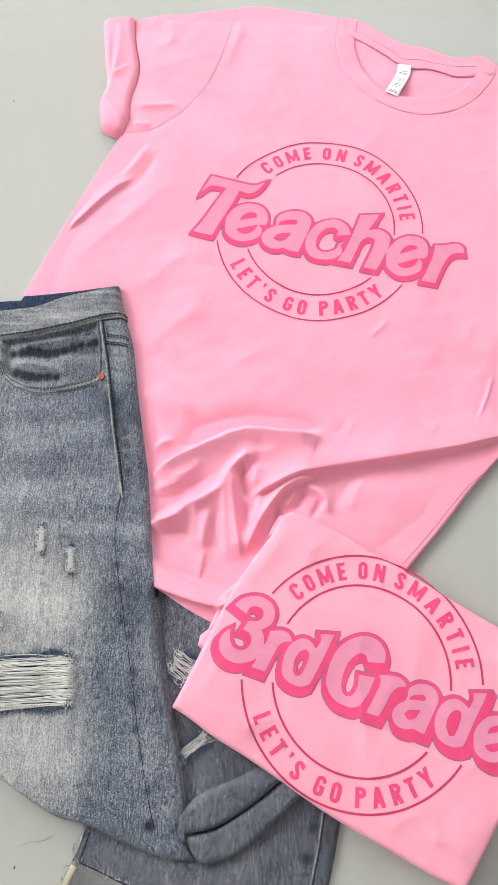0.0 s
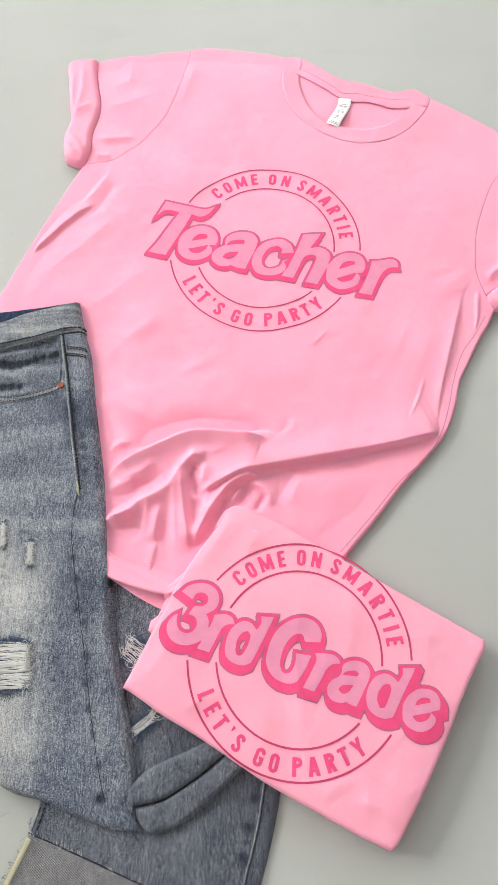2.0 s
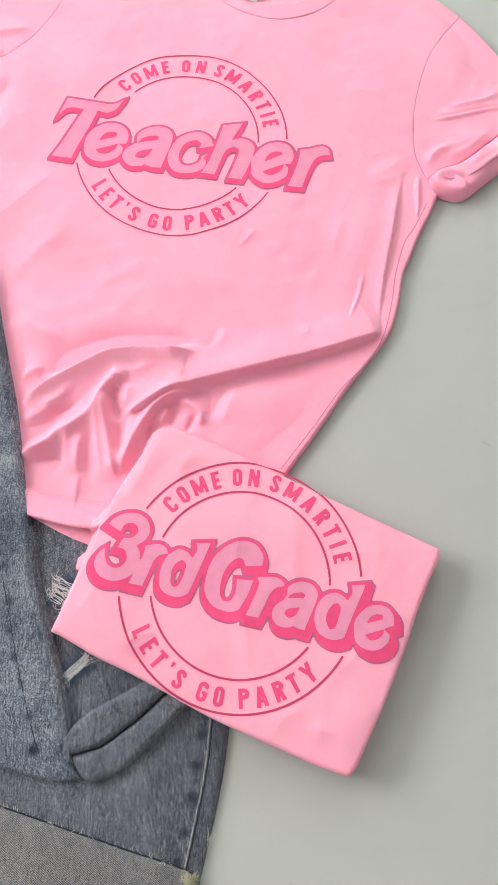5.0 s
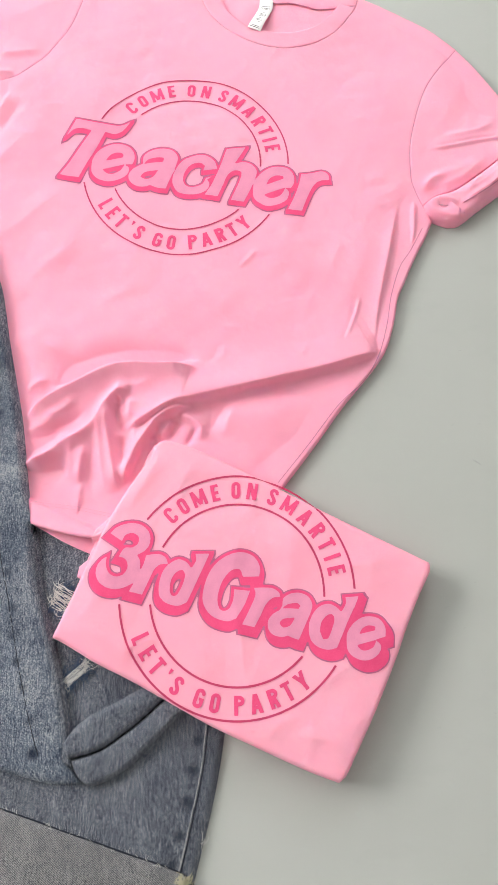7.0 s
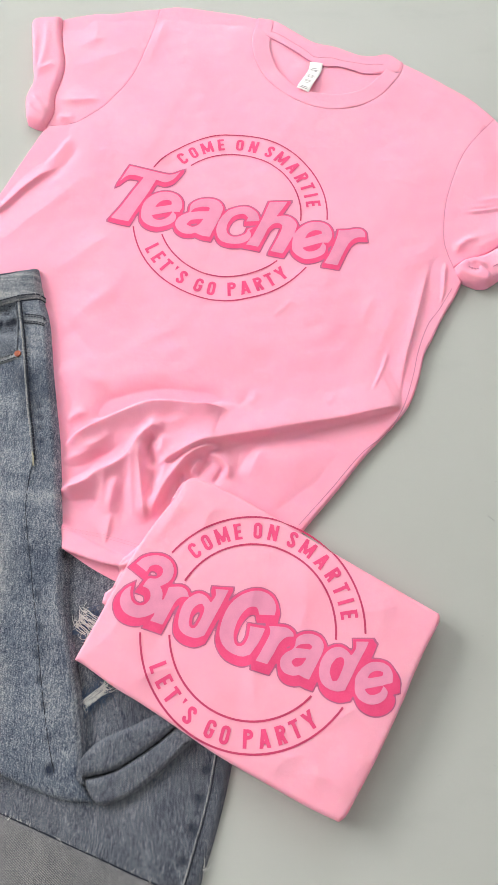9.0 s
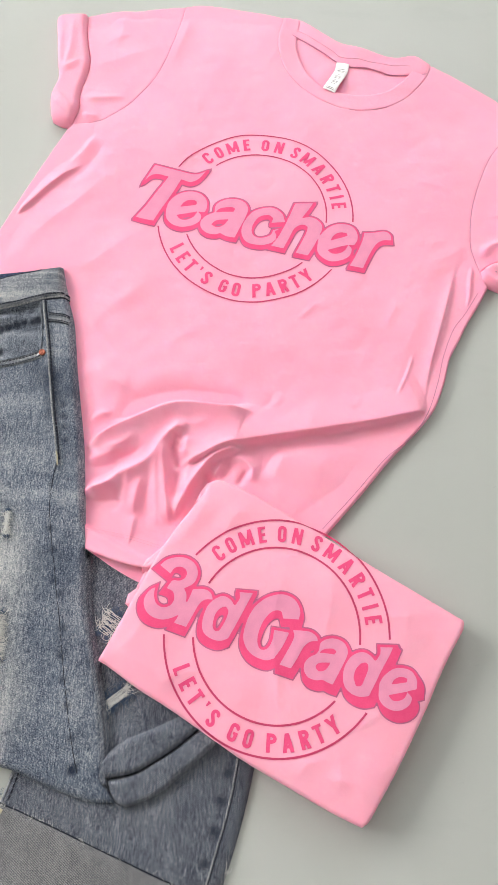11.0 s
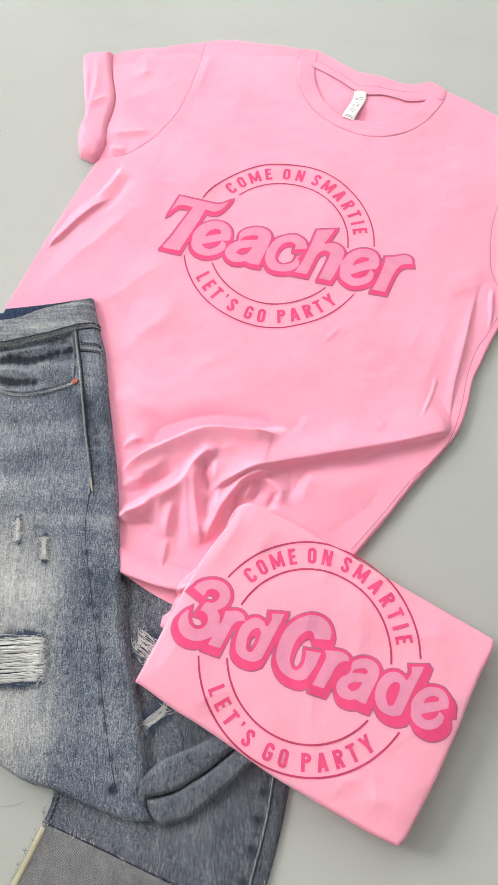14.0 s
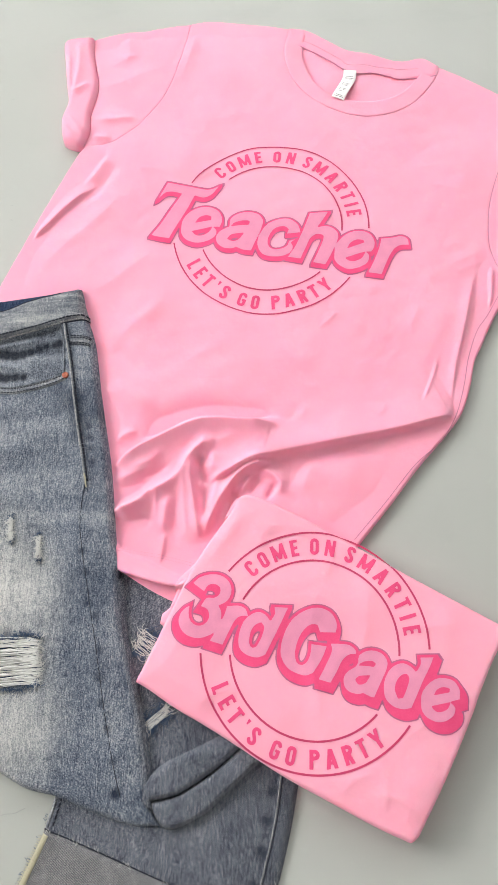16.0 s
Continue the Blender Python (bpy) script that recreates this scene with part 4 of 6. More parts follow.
def bar(x0, x1, y0, y1):
    return [(x0, y0), (x1, y0), (x1, y1), (x0, y1)]


def slope(x0, x1, y0=-0.5, y1=0.5, w=STEM):
    """A slanting limb between two heights."""
    return [(x0 - w / 2, y0), (x0 + w / 2, y0), (x1 + w / 2, y1), (x1 - w / 2, y1)]


ROUND_O = bow(0, 0.255, 0.15, 0, 180) + bow(0, -0.255, 0.15, 180, 360)
BOWL = [(-0.12, 0.405), (0.02, 0.405)] + bow(0.02, 0.235, 0.17, 90, -90)[1:] + [(-0.12, 0.065)]
CAPITALS = {
    "O": ((), (ROUND_O + ROUND_O[:1],)),
    "C": ((), (bow(0, 0.255, 0.155, 6, 180) + bow(0, -0.255, 0.155, 180, 354),)),
    "G": ((bar(0.0, 0.243, -0.10, 0.05), bar(0.067, 0.243, -0.26, 0.05)), (bow(0, 0.255, 0.155, 10, 180) + bow(0, -0.255, 0.155, 180, 360),)),
    "S": ((), (bow(0, 0.262, 0.15, 8, 180) + [(-0.14, 0.19), (-0.08, 0.09), (0.08, -0.09), (0.14, -0.19)] + bow(0, -0.262, 0.15, 0, -172),)),
    "M": ((bar(-0.37, -0.20, -0.5, 0.5), bar(0.20, 0.37, -0.5, 0.5), slope(0.0, -0.27, -0.40, 0.5, 0.17), slope(0.0, 0.27, -0.40, 0.5, 0.17)), ()),
    "N": ((bar(-0.27, -0.10, -0.5, 0.5), bar(0.10, 0.27, -0.5, 0.5), slope(0.17, -0.17, -0.5, 0.5, 0.19)), ()),
    "E": ((bar(-0.2, -0.01, -0.5, 0.5), bar(-0.1, 0.22, 0.33, 0.5), bar(-0.1, 0.18, -0.085, 0.085), bar(-0.1, 0.22, -0.5, -0.33)), ()),
    "L": ((bar(-0.2, -0.01, -0.5, 0.5), bar(-0.1, 0.2, -0.5, -0.33)), ()),
    "T": ((bar(-0.24, 0.24, 0.33, 0.5), bar(-0.095, 0.095, -0.5, 0.4)), ()),
    "I": ((bar(-0.095, 0.095, -0.5, 0.5),), ()),
    "A": ((slope(-0.2, -0.01), slope(0.2, 0.01), bar(-0.14, 0.14, -0.28, -0.12)), ()),
    "R": ((bar(-0.23, -0.04, -0.5, 0.5), slope(0.16, 0.02, -0.5, 0.08)), (BOWL,)),
    "P": ((bar(-0.23, -0.04, -0.5, 0.5),), (BOWL,)),
    "Y": ((bar(-0.095, 0.095, -0.5, 0.05), slope(0.0, -0.2, -0.08, 0.5, 0.2), slope(0.0, 0.2, -0.08, 0.5, 0.2)), ()),
    "\u2019": (([(-0.02, 0.2), (0.04, 0.2), (0.09, 0.5), (-0.09, 0.5)],), ()),
}
GLYPHS = {}


def limb(points):
    """A convex outline, given anticlockwise: how deep a place lies within it."""
    p = np.array(points)
    e = np.roll(p, -1, 0) - p
    n = np.c_[-e[:, 1], e[:, 0]] / np.linalg.norm(e, axis=1)[:, None]
    return lambda P: ((P[:, None] - p[None]) * n[None]).sum(2).min(1)


def glyph(ch, tall):
    """A capital as a flat mesh about its middle."""
    if (ch, tall) not in GLYPHS:
        limbs, strokes = CAPITALS[ch]
        wide = np.array([1.1 * tall, tall])
        made = [limb(np.array(l) * wide) for l in limbs]
        lines = [np.array(l) * wide for l in strokes]

        def within(P):
            v = [f(P) for f in made] + [HALF * tall - segments(l, P)[0] for l in lines]
            return np.minimum(np.max(v, 0), tall / 2 - np.abs(P[:, 1]))
        every = np.vstack([np.array(l) for l in (*limbs, *strokes)]) * wide
        within.low, within.high = every.min(0) - HALF * tall, every.max(0) + HALF * tall
        v, f = sheet(within, low(0), 0.0005)
        GLYPHS[(ch, tall)] = v[:, :2], f
    return GLYPHS[(ch, tall)]


def round_text(text, angles, centre, rx, ry, tall, foot, height, lift):
    """Letters round a ring at the angles given; foot: -1 where they stand towards the centre."""
    bits = []
    spread = []
    for word, (a0, a1) in zip(text.split(), angles):
        half = [np.ptp(glyph(ch, tall)[0][:, 0]) / 2 for ch in word]
        need = sum(half) * 2 - half[0] - half[-1]
        gap = (abs(radians(a1 - a0)) * (rx + ry) / 2 - need) / (len(word) - 1)
        at = np.r_[0, np.cumsum([p + gap + q for p, q in zip(half[:-1], half[1:])])]
        spread += list(a0 + (a1 - a0) * at / at[-1])
    for ch, deg in zip(text.replace(" ", ""), spread):
        P, F = glyph(ch, tall)
        a = radians(deg)
        up = np.array([math.cos(a), math.sin(a)]) * foot
        right = np.array([up[1], -up[0]])
        mid = np.array([centre[0] + rx * math.cos(a), centre[1] + ry * math.sin(a)])
        bits.append((on(mid + P[:, :1] * right + P[:, 1:] * up, height, lift), F))
    return joined(bits)


def letters(shapes, centre):
    """Drawn letters (outer line and counters, in mm from the print's centre): how deep a place lies within them."""
    made = []
    for outer, holes in shapes:
        mm = [inside(outline(*[[(centre[0] + x / 1000, centre[1] + y / 1000) for x, y in run] for run in ring], step=0.002)) for ring in (outer, *holes)]
        made.append((mm[0], mm[1:]))

    def f(P):
        best = np.full(len(P), -1.0)
        for outer, holes in made:
            near = ((P > outer.low - 0.012) & (P < outer.high + 0.012)).all(1)
            d = outer(P[near])
            for h in holes:
                d = np.minimum(d, -h(P[near]))
            best[near] = np.maximum(best[near], d)
        return np.maximum(best, -0.02)
    f.low = np.min([o.low for o, _ in made], 0) - 0.014
    f.high = np.max([o.high for o, _ in made], 0) + 0.014
    return f


def points_of(shapes, centre, r):
    """The pointed corners that the letters' rims run out to, at r outside their faces."""
    kites = []
    for outer, _ in shapes:
        runs = [np.array([(centre[0] + x / 1000, centre[1] + y / 1000) for x, y in run]) for run in outer]
        every = np.vstack([q[:-1] for q in runs])
        nxt = np.roll(every, -1, 0)
        turn = np.sign((every[:, 0] * nxt[:, 1] - nxt[:, 0] * every[:, 1]).sum())
        for a, b in zip(runs, runs[1:] + runs[:1]):
            u, v = a[-1] - a[-2], b[1] - b[0]
            u, v = u / np.linalg.norm(u), v / np.linalg.norm(v)
            if turn * (u[0] * v[1] - u[1] * v[0]) < 0.35:
                continue
            n1, n2 = turn * np.array([u[1], -u[0]]), turn * np.array([v[1], -v[0]])
            m = (n1 + n2) / np.linalg.norm(n1 + n2)
            tip = min(r / max(m @ n1, 0.1), 2.6 * r)
            kite = [b[0] - m * r, b[0] + n1 * r, b[0] + m * tip, b[0] + n2 * r]
            kites.append((b[0], limb(kite if turn > 0 else kite[::-1])))

    def f(P):
        v = np.full(len(P), -1.0)
        for c, k in kites:
            near = (np.abs(P - c) < 4 * r).all(1)
            if near.any():
                v[near] = np.maximum(v[near], k(P[near]))
        return v
    return f


def lettering(shapes, centre, height, parent, name, drops, spread, rim, edge, cell=0.0006):
    """The big word: soft pink face, hot pink block shadow, thin mauve outline. Returns how deep a place lies within it."""
    face = gridded(letters(shapes, centre), 0.0005)
    sharp = {r: points_of(shapes, centre, r) for r in (rim, rim + edge)}
    mid = np.array(centre)

    def grown(r):
        def f(P):
            v = face(P) + r - rim * 0.5
            for k in np.linspace(0, 1, 5):
                drop = np.array([0, drops[0] + (drops[1] - drops[0]) * k])
                Q = (P - drop - mid) / (1 + spread * k) + mid
                v = np.maximum(v, np.maximum(face(Q) + r, sharp[r](Q)))
            return v
        f.low, f.high = face.low, face.high
        return gridded(f, 0.0005)

    def front(P):
        return face(P) - 0.0004
    block, outer = grown(rim), grown(rim + edge)
    front.low, front.high = face.low, face.high
    for nm, fn, mat, lift in ((name + "_outline", outer, GREY, 0.00035), (name + "_shadow", block, HOT, 0.00050), (name + "_face", front, FACE, 0.00065)):
        v, f = sheet(fn, lambda P, lift=lift: height(P) + lift, cell)
        piece(nm, v, f, mat, parent)
    return outer


def round_print(parent, height, centre, rx, ry, gap, line, tall, top_angles, bottom_angles, word):
    """Two rings with a motto between them, broken where the big word crosses."""
    mid = gap / 2

    def clear(P):
        v = np.full(len(P), -1.0)
        near = ((P > word.low) & (P < word.high)).all(1)
        v[near] = word(P[near])
        return v + 0.0026
    for kx, ky, w in ((rx, ry, line), (rx - gap, ry - gap, line)):
        v, f = ring(centre, kx, ky, w, height, 0.00035, clear)
        piece("print_ring", v, f, LINE, parent)
    v, f = round_text("COME ON SMARTIE", top_angles, centre, rx - mid, ry - mid, tall, 1, height, 0.00035)
    piece("print_motto", v, f, HOT, parent, "hot pink words COME ON SMARTIE")
    v, f = round_text("LET\u2019S GO PARTY", bottom_angles, centre, rx - mid + 0.001, ry - mid + 0.001, tall, -1, height, 0.00035)
    piece("print_motto", v, f, HOT, parent, "hot pink words LET'S GO PARTY")


print_z = gridded(body_z, 0.0015, (-0.20, 0.34), (0.15, 0.62))
TEACHER_T = ((((-121.9, 70.6), (-101.4, 64.2), (-82.3, 59), (-70.5, 57.6), (-59.3, 62)), ((-59.3, 62), (-64.5, 54.5), (-70.2, 48.9), (-78.4, 46.1), (-89.1, 49.3)), ((-89.1, 49.3), (-98.8, 28.5), (-109.5, 6.1), (-117.9, -11.2)), ((-117.9, -11.2), (-128.4, -8.8), (-140.1, -5)), ((-140.1, -5), (-127.3, 13.5), (-115.5, 36), (-105.2, 53.1)), ((-105.2, 53.1), (-115.3, 56.3), (-124.7, 55.9), (-134.2, 46.8)), ((-134.2, 46.8), (-128.4, 58.9), (-121.9, 70.6)),),
    ())
TEACHER_E = ((((-58.9, 2), (-66.3, 2.7)), ((-66.3, 2.7), (-62.5, -2.4), (-64.1, -11.5), (-73, -18.1), (-85.5, -20.1), (-97.1, -15.5), (-103.2, -7.9), (-104.6, -1), (-103.3, 13), (-97.1, 24.7), (-86.1, 31.9), (-74.5, 33.4), (-63.2, 29.1), (-57, 19.9), (-56.3, 9.2), (-58.9, 2)),),
    ((((-91.2, -2.9), (-67.9, 3.3)), ((-67.9, 3.3), (-72.3, -4.4), (-80.2, -9.2), (-87.1, -8), (-91.2, -2.9)),), (((-87.7, 10.4), (-83.8, 16.8), (-76.5, 20.3), (-69.9, 18.5), (-69.8, 14)), ((-69.8, 14), (-87.7, 10.4)),),))
TEACHER_A = ((((-47.9, 2.9), (-46.7, 13.2), (-39.4, 19.5), (-26.7, 21.3), (-14.4, 17.9), (-8, 8.8), (-9.8, -2.3), (-16.2, -17.9), (-22.4, -34)), ((-22.4, -34), (-31.9, -32.5), (-39.9, -28.3)), ((-39.9, -28.3), (-43.3, -30.1), (-53.5, -29.4), (-61.5, -22.5), (-63.6, -12.8), (-59.2, -4.1), (-52.9, 0.2), (-47.9, 2.9)),),
    ((((-45.4, 2.8), (-41.5, 7.5), (-32.3, 9.5), (-24.3, 8), (-25.4, 3.5)), ((-25.4, 3.5), (-36.9, 3.8), (-45.4, 2.8)),), (((-49.8, -15.9), (-44.7, -9.9), (-31, -8)), ((-31, -8), (-36.6, -16.1), (-43.4, -19.3), (-49.8, -15.9)),),))
TEACHER_C = ((((35.2, -9.3), (33.3, -17.5)), ((33.3, -17.5), (23.4, -24.6)), ((23.4, -24.6), (25.6, -30.9), (21, -38.9), (10.8, -43.2), (-2.6, -42.4), (-11.6, -36.9), (-15.7, -24.7), (-12.8, -11.1), (-3.6, 2.5), (9, 8.7), (21.6, 9), (31.8, 1), (35.2, -9.3)),),
    ((((21, -6.3), (18.4, -12.5)), ((18.4, -12.5), (34.3, -11.2)), ((34.3, -11.2), (35.9, -18.3)), ((35.9, -18.3), (21.2, -21.9)), ((21.2, -21.9), (17.7, -28.8), (8.7, -32.5), (0.8, -31.2), (-3, -24.1), (-1.4, -14.1), (5.5, -4.6), (15.8, -2), (21, -6.3)),),))
TEACHER_H = ((((46.3, 15.2), (68.3, 15.9)), ((68.3, 15.9), (62.7, 6.7), (54.9, -4.2)), ((54.9, -4.2), (64.7, -3), (73.8, -7.6), (78.4, -16.4), (75.1, -27.8), (67.8, -43.7), (61.4, -55.8)), ((61.4, -55.8), (46.8, -52.6)), ((46.8, -52.6), (53.9, -36.8), (60.3, -20.7), (59.5, -15.5), (53, -14.3), (46.1, -19.6), (40.1, -32.5), (33.6, -47.4)), ((33.6, -47.4), (18.6, -44.2)), ((18.6, -44.2), (27.8, -29.6), (37.3, -8), (46.3, 15.2)),),
    ())
TEACHER_E_LAST = ((((114, -41.4), (108, -41.3)), ((108, -41.3), (111.5, -45.8), (108.3, -56.3), (98, -62.7), (85.8, -63.8), (76.2, -57.1), (72, -50.4), (71.6, -43.8), (73.9, -30.4), (82.2, -19.2), (92.6, -13.2), (103.9, -12.6), (113.8, -17.1), (118.4, -25.9), (117.9, -35.3), (114, -41.4)),),
    ((((87.6, -34.7), (91.9, -27.6), (98.8, -24.2), (105.9, -25.7), (106.4, -28.4)), ((106.4, -28.4), (87.6, -34.7)),), (((84.3, -48), (106.9, -41.2)), ((106.9, -41.2), (102, -49.1), (94.1, -52.7), (88.6, -52), (84.3, -48)),),))
TEACHER_R = ((((125.7, -24.4), (136.9, -24.1), (149.3, -22.2), (155.9, -27.2), (156.6, -35.2)), ((156.6, -35.2), (146.8, -35), (139.1, -40.2), (131.7, -52.8), (123.2, -72.2)), ((123.2, -72.2), (107.6, -69.6)), ((107.6, -69.6), (115.5, -53.8), (123.3, -34.6), (125.7, -24.4)),),
    ())
TEACHER = (TEACHER_T, TEACHER_E, TEACHER_A, TEACHER_C, TEACHER_H, TEACHER_E_LAST, TEACHER_R)
word = lettering(TEACHER, (-0.0275, 0.4860), print_z, shirt, "teacher_word", (-0.0008, -0.0042), 0.0, 0.0017, 0.0013)
round_print(shirt, print_z, (-0.0275, 0.4860), 0.1135, 0.1168, 0.0305, 0.0016, 0.0172,
            ((126.8, 97.4), (83.9, 73.9), (61.5, 7.3)), ((-152.3, -122.0), (-109.7, -101.0), (-88.0, -53.2)), word)

# ---- jeans ----
jeans = thing("jeans", "faded blue-grey ripped denim jeans, folded, with a turned-up cuff", "jeans")
v, f = sheet(in_leg2, leg2_z, 0.003, low(0.0))
piece("lower_leg", v, f, DENIM_DARK, jeans)
v, f = sheet(in_cuff, cuff_z, 0.003, low(0.004))
cuff = piece("turned_up_cuff", v, f, DENIM_INSIDE, jeans, "cuff showing the pale reverse of the denim")

POCKET_LINE = [(-0.360, 0.340), (-0.359, 0.317), (-0.350, 0.301), (-0.333, 0.290), (-0.309, 0.285), (-0.280, 0.290), (-0.252, 0.3005)]
BAND_LOW = [(-0.50, 0.325), (-0.42, 0.333), (-0.364, 0.340), (-0.328, 0.345), (-0.293, 0.354), (-0.261, 0.3635), (-0.2325, 0.370)]
SEAM = [(-0.2575, 0.362), (-0.252, 0.336), (-0.245, 0.304), (-0.236, 0.254), (-0.226, 0.207), (-0.220, 0.176)]
SEAM_LOW = [(-0.220, 0.176), (-0.2225, 0.156), (-0.222, 0.129), (-0.213, 0.082), (-0.201, 0.028), (-0.189, -0.028), (-0.177, -0.080), (-0.169, -0.108)]
in_pocket = inside(outline(POCKET_LINE, [(-0.252, 0.3005), (-0.255, 0.335), (-0.261, 0.361)], BAND_LOW[2:6][::-1]))
LEG_FOLDS = [crease(*a) for a in (
    (SEAM + SEAM_LOW[1:], 0.0014, 0.0025, 0.010, 0.03),
    (SEAM_LOW, -0.0016, 0.0018, 0.0018, 0.1),
    ([(-0.40, 0.25), (-0.33, 0.255), (-0.25, 0.27)], 0.0018, 0.010, 0.012),
    ([(-0.40, 0.20), (-0.33, 0.205), (-0.24, 0.225)], 0.0018, 0.010, 0.012),
    ([(-0.40, 0.155), (-0.32, 0.165), (-0.25, 0.18)], 0.0015, 0.012, 0.012),
    ([(-0.265, 0.11), (-0.255, 0.03), (-0.24, -0.08)], 0.0025, 0.016, 0.010),
    ([(-0.285, -0.03), (-0.275, -0.065), (-0.268, -0.098)], 0.0025, 0.008, 0.006),
    ([(-0.31, -0.02), (-0.305, -0.05), (-0.295, -0.08)], 0.002, 0.008, 0.008),
    ([(-0.205, 0.02), (-0.185, -0.05), (-0.16, -0.11)], 0.002, 0.012, 0.010))]


# puckers across the side seam
pucker = np.random.RandomState(12)
for k, (x, y) in enumerate(curve(SEAM[2:] + SEAM_LOW[1:], 0.0095)):
    l, r = pucker.uniform(0.003, 0.009), pucker.uniform(0.004, 0.010)
    LEG_FOLDS.append(crease([(x - l, y - pucker.normal(0.001, 0.001)), (x, y), (x + r, y + pucker.normal(0.002, 0.0015))], pucker.uniform(0.0006, 0.0015), 0.0022, 0.0028))


def under_jeans(P):
    return np.maximum(leg2_z(P), shirt_core(P) * (in_whole(P) > 0))


under_jeans = gridded(under_jeans, 0.0025, (-0.54, -0.15), (-0.12, 0.43))


def leg1_z(P):
    d = np.maximum(in_leg1(P), 0)
    base = under_jeans(P) + 0.001
    z = base + (0.0185 - base) * dome(d, 0.007) + 0.003 * (1 - np.exp(-d / 0.03))
    z += sum(f(P) for f in LEG_FOLDS) * step01(d, 0, 0.01) + waves(P, 21, 0.06, 0.0006) * step01(d, 0, 0.02)
    return z - 0.0075 * step01(in_pocket(P), -0.0005, 0.003)


leg1_z = gridded(leg1_z, 0.0012, (-0.53, -0.15), (-0.12, 0.42))
v, f = sheet(in_leg1, leg1_z, 0.0014, low(0.0))
piece("upper_leg", v, f, DENIM, jeans)

# the leg's doubled edge, and its knee end folded back beside it
for out, tall in ((0.0020, 0.008), (0.0042, 0.004)):
    LAYER = [(x + out, y - 0.002) for x, y in EDGE_R[8:14]]
    within = inside(outline(LAYER, [LAYER[-1], (-0.16, -0.11)], [(-0.16, -0.11), (-0.190, 0.05)], [(-0.190, 0.05), LAYER[0]]))
    v, f = sheet(within, lambda P, tall=tall, within=within: under_jeans(P) + tall * dome(within(P), 0.002), 0.0015, low(0.0))
    piece("leg_layer", v, f, DENIM_DARK, jeans)
OUT2 = [(-0.147, -0.100), (-0.141, -0.122), (-0.130, -0.1335), (-0.118, -0.1325), (-0.097, -0.123), (-0.080, -0.109), (-0.064, -0.095), (-0.046, -0.080), (-0.01, -0.055)]
MID2 = [(-0.01, -0.035), (-0.045, -0.055), (-0.066, -0.071), (-0.085, -0.086), (-0.105, -0.099), (-0.122, -0.108), (-0.147, -0.113)]
TOP2 = [(-0.152, -0.100), (-0.143, -0.090), (-0.131, -0.081), (-0.103, -0.069), (-0.074, -0.055), (-0.03, -0.032)]
in_strip2 = inside(outline(OUT2, [OUT2[-1], MID2[0]], MID2, [MID2[-1], OUT2[0]]))
in_strip1 = inside(outline(TOP2, [TOP2[-1], MID2[0]], MID2, [MID2[-1], TOP2[0]]))


def strip_z(within, tall, radius):
    def z(P):
        d = np.maximum(within(P), 0)
        return leg2_z(P) + 0.001 + tall * dome(d, radius) + waves(P, 31, 0.04, 0.0005)
    return z


for within, tall in ((in_strip2, 0.0085), (in_strip1, 0.0105)):
    v, f = sheet(within, strip_z(within, tall, 0.006), 0.0022, low(0.0))
    piece("folded_leg", v, f, DENIM_DARK, jeans)

# waistband, and the dark inside of the back behind it
BACK_TOP = [(-0.50, 0.388), (-0.43, 0.392), (-0.372, 0.396), (-0.336, 0.3985), (-0.293, 0.4035), (-0.262, 0.4075)]
v, f = sheet(inside(outline(BACK_TOP, [BACK_TOP[-1], (-0.262, 0.39)], [(-0.262, 0.39), (-0.38, 0.37), (-0.50, 0.365)], [(-0.50, 0.365), BACK_TOP[0]])),
             lambda P: under_jeans(P) + 0.004, 0.003, low(0.0))
piece("back_waistband", v, f, INDIGO, jeans, "dark indigo inside of the back waistband")
in_band = inside(outline(WAIST_FRONT, [WAIST_FRONT[-1], (-0.2405, 0.395), (-0.2325, 0.370)], BAND_LOW[::-1], [BAND_LOW[0], WAIST_FRONT[0]]))
BAND_FOLDS = [crease(*a) for a in (
    ([(-0.40, 0.365), (-0.34, 0.366), (-0.27, 0.382)], 0.0012, 0.006, 0.006), ([(-0.38, 0.352), (-0.32, 0.358), (-0.28, 0.365)], 0.001, 0.005, 0.004))]


def band_z(P):
    d = np.maximum(in_band(P), 0)
    return leg1_z(P) + 0.0004 + 0.0024 * dome(d, 0.003) + sum(f(P) for f in BAND_FOLDS) + waves(P, 40, 0.03, 0.0005) * dome(d, 0.006)


v, f = sheet(in_band, band_z, 0.0022, low(0.004))
piece("waistband", v, f, DENIM_BAND, jeans)
v, f = stitches([(x, y + 0.0035) for x, y in BAND_LOW[1:]], band_z, 0.0030, 0.0010, 0.0009, 0.0004)
piece("band_stitching", v, f, THREAD, jeans)
v, f = stitches([(x, y - 0.003) for x, y in WAIST_FRONT[1:-1]], band_z, 0.0030, 0.0010, 0.0008, 0.0003)
piece("band_stitching", v, f, THREAD, jeans)
v, f = seam(BAND_LOW[1:], band_z, 0.0011, 0.0)
piece("band_edge", v, f, SEAM_EDGE, jeans)
# dark line laid in for the shadow under the waistband's edge
v, f = seam([(x + 0.0003, y - 0.0018) for x, y in BAND_LOW[1:]], leg1_z, 0.0008, 0.0002)
piece("band_shadow_line", v, f, THREAD, jeans)

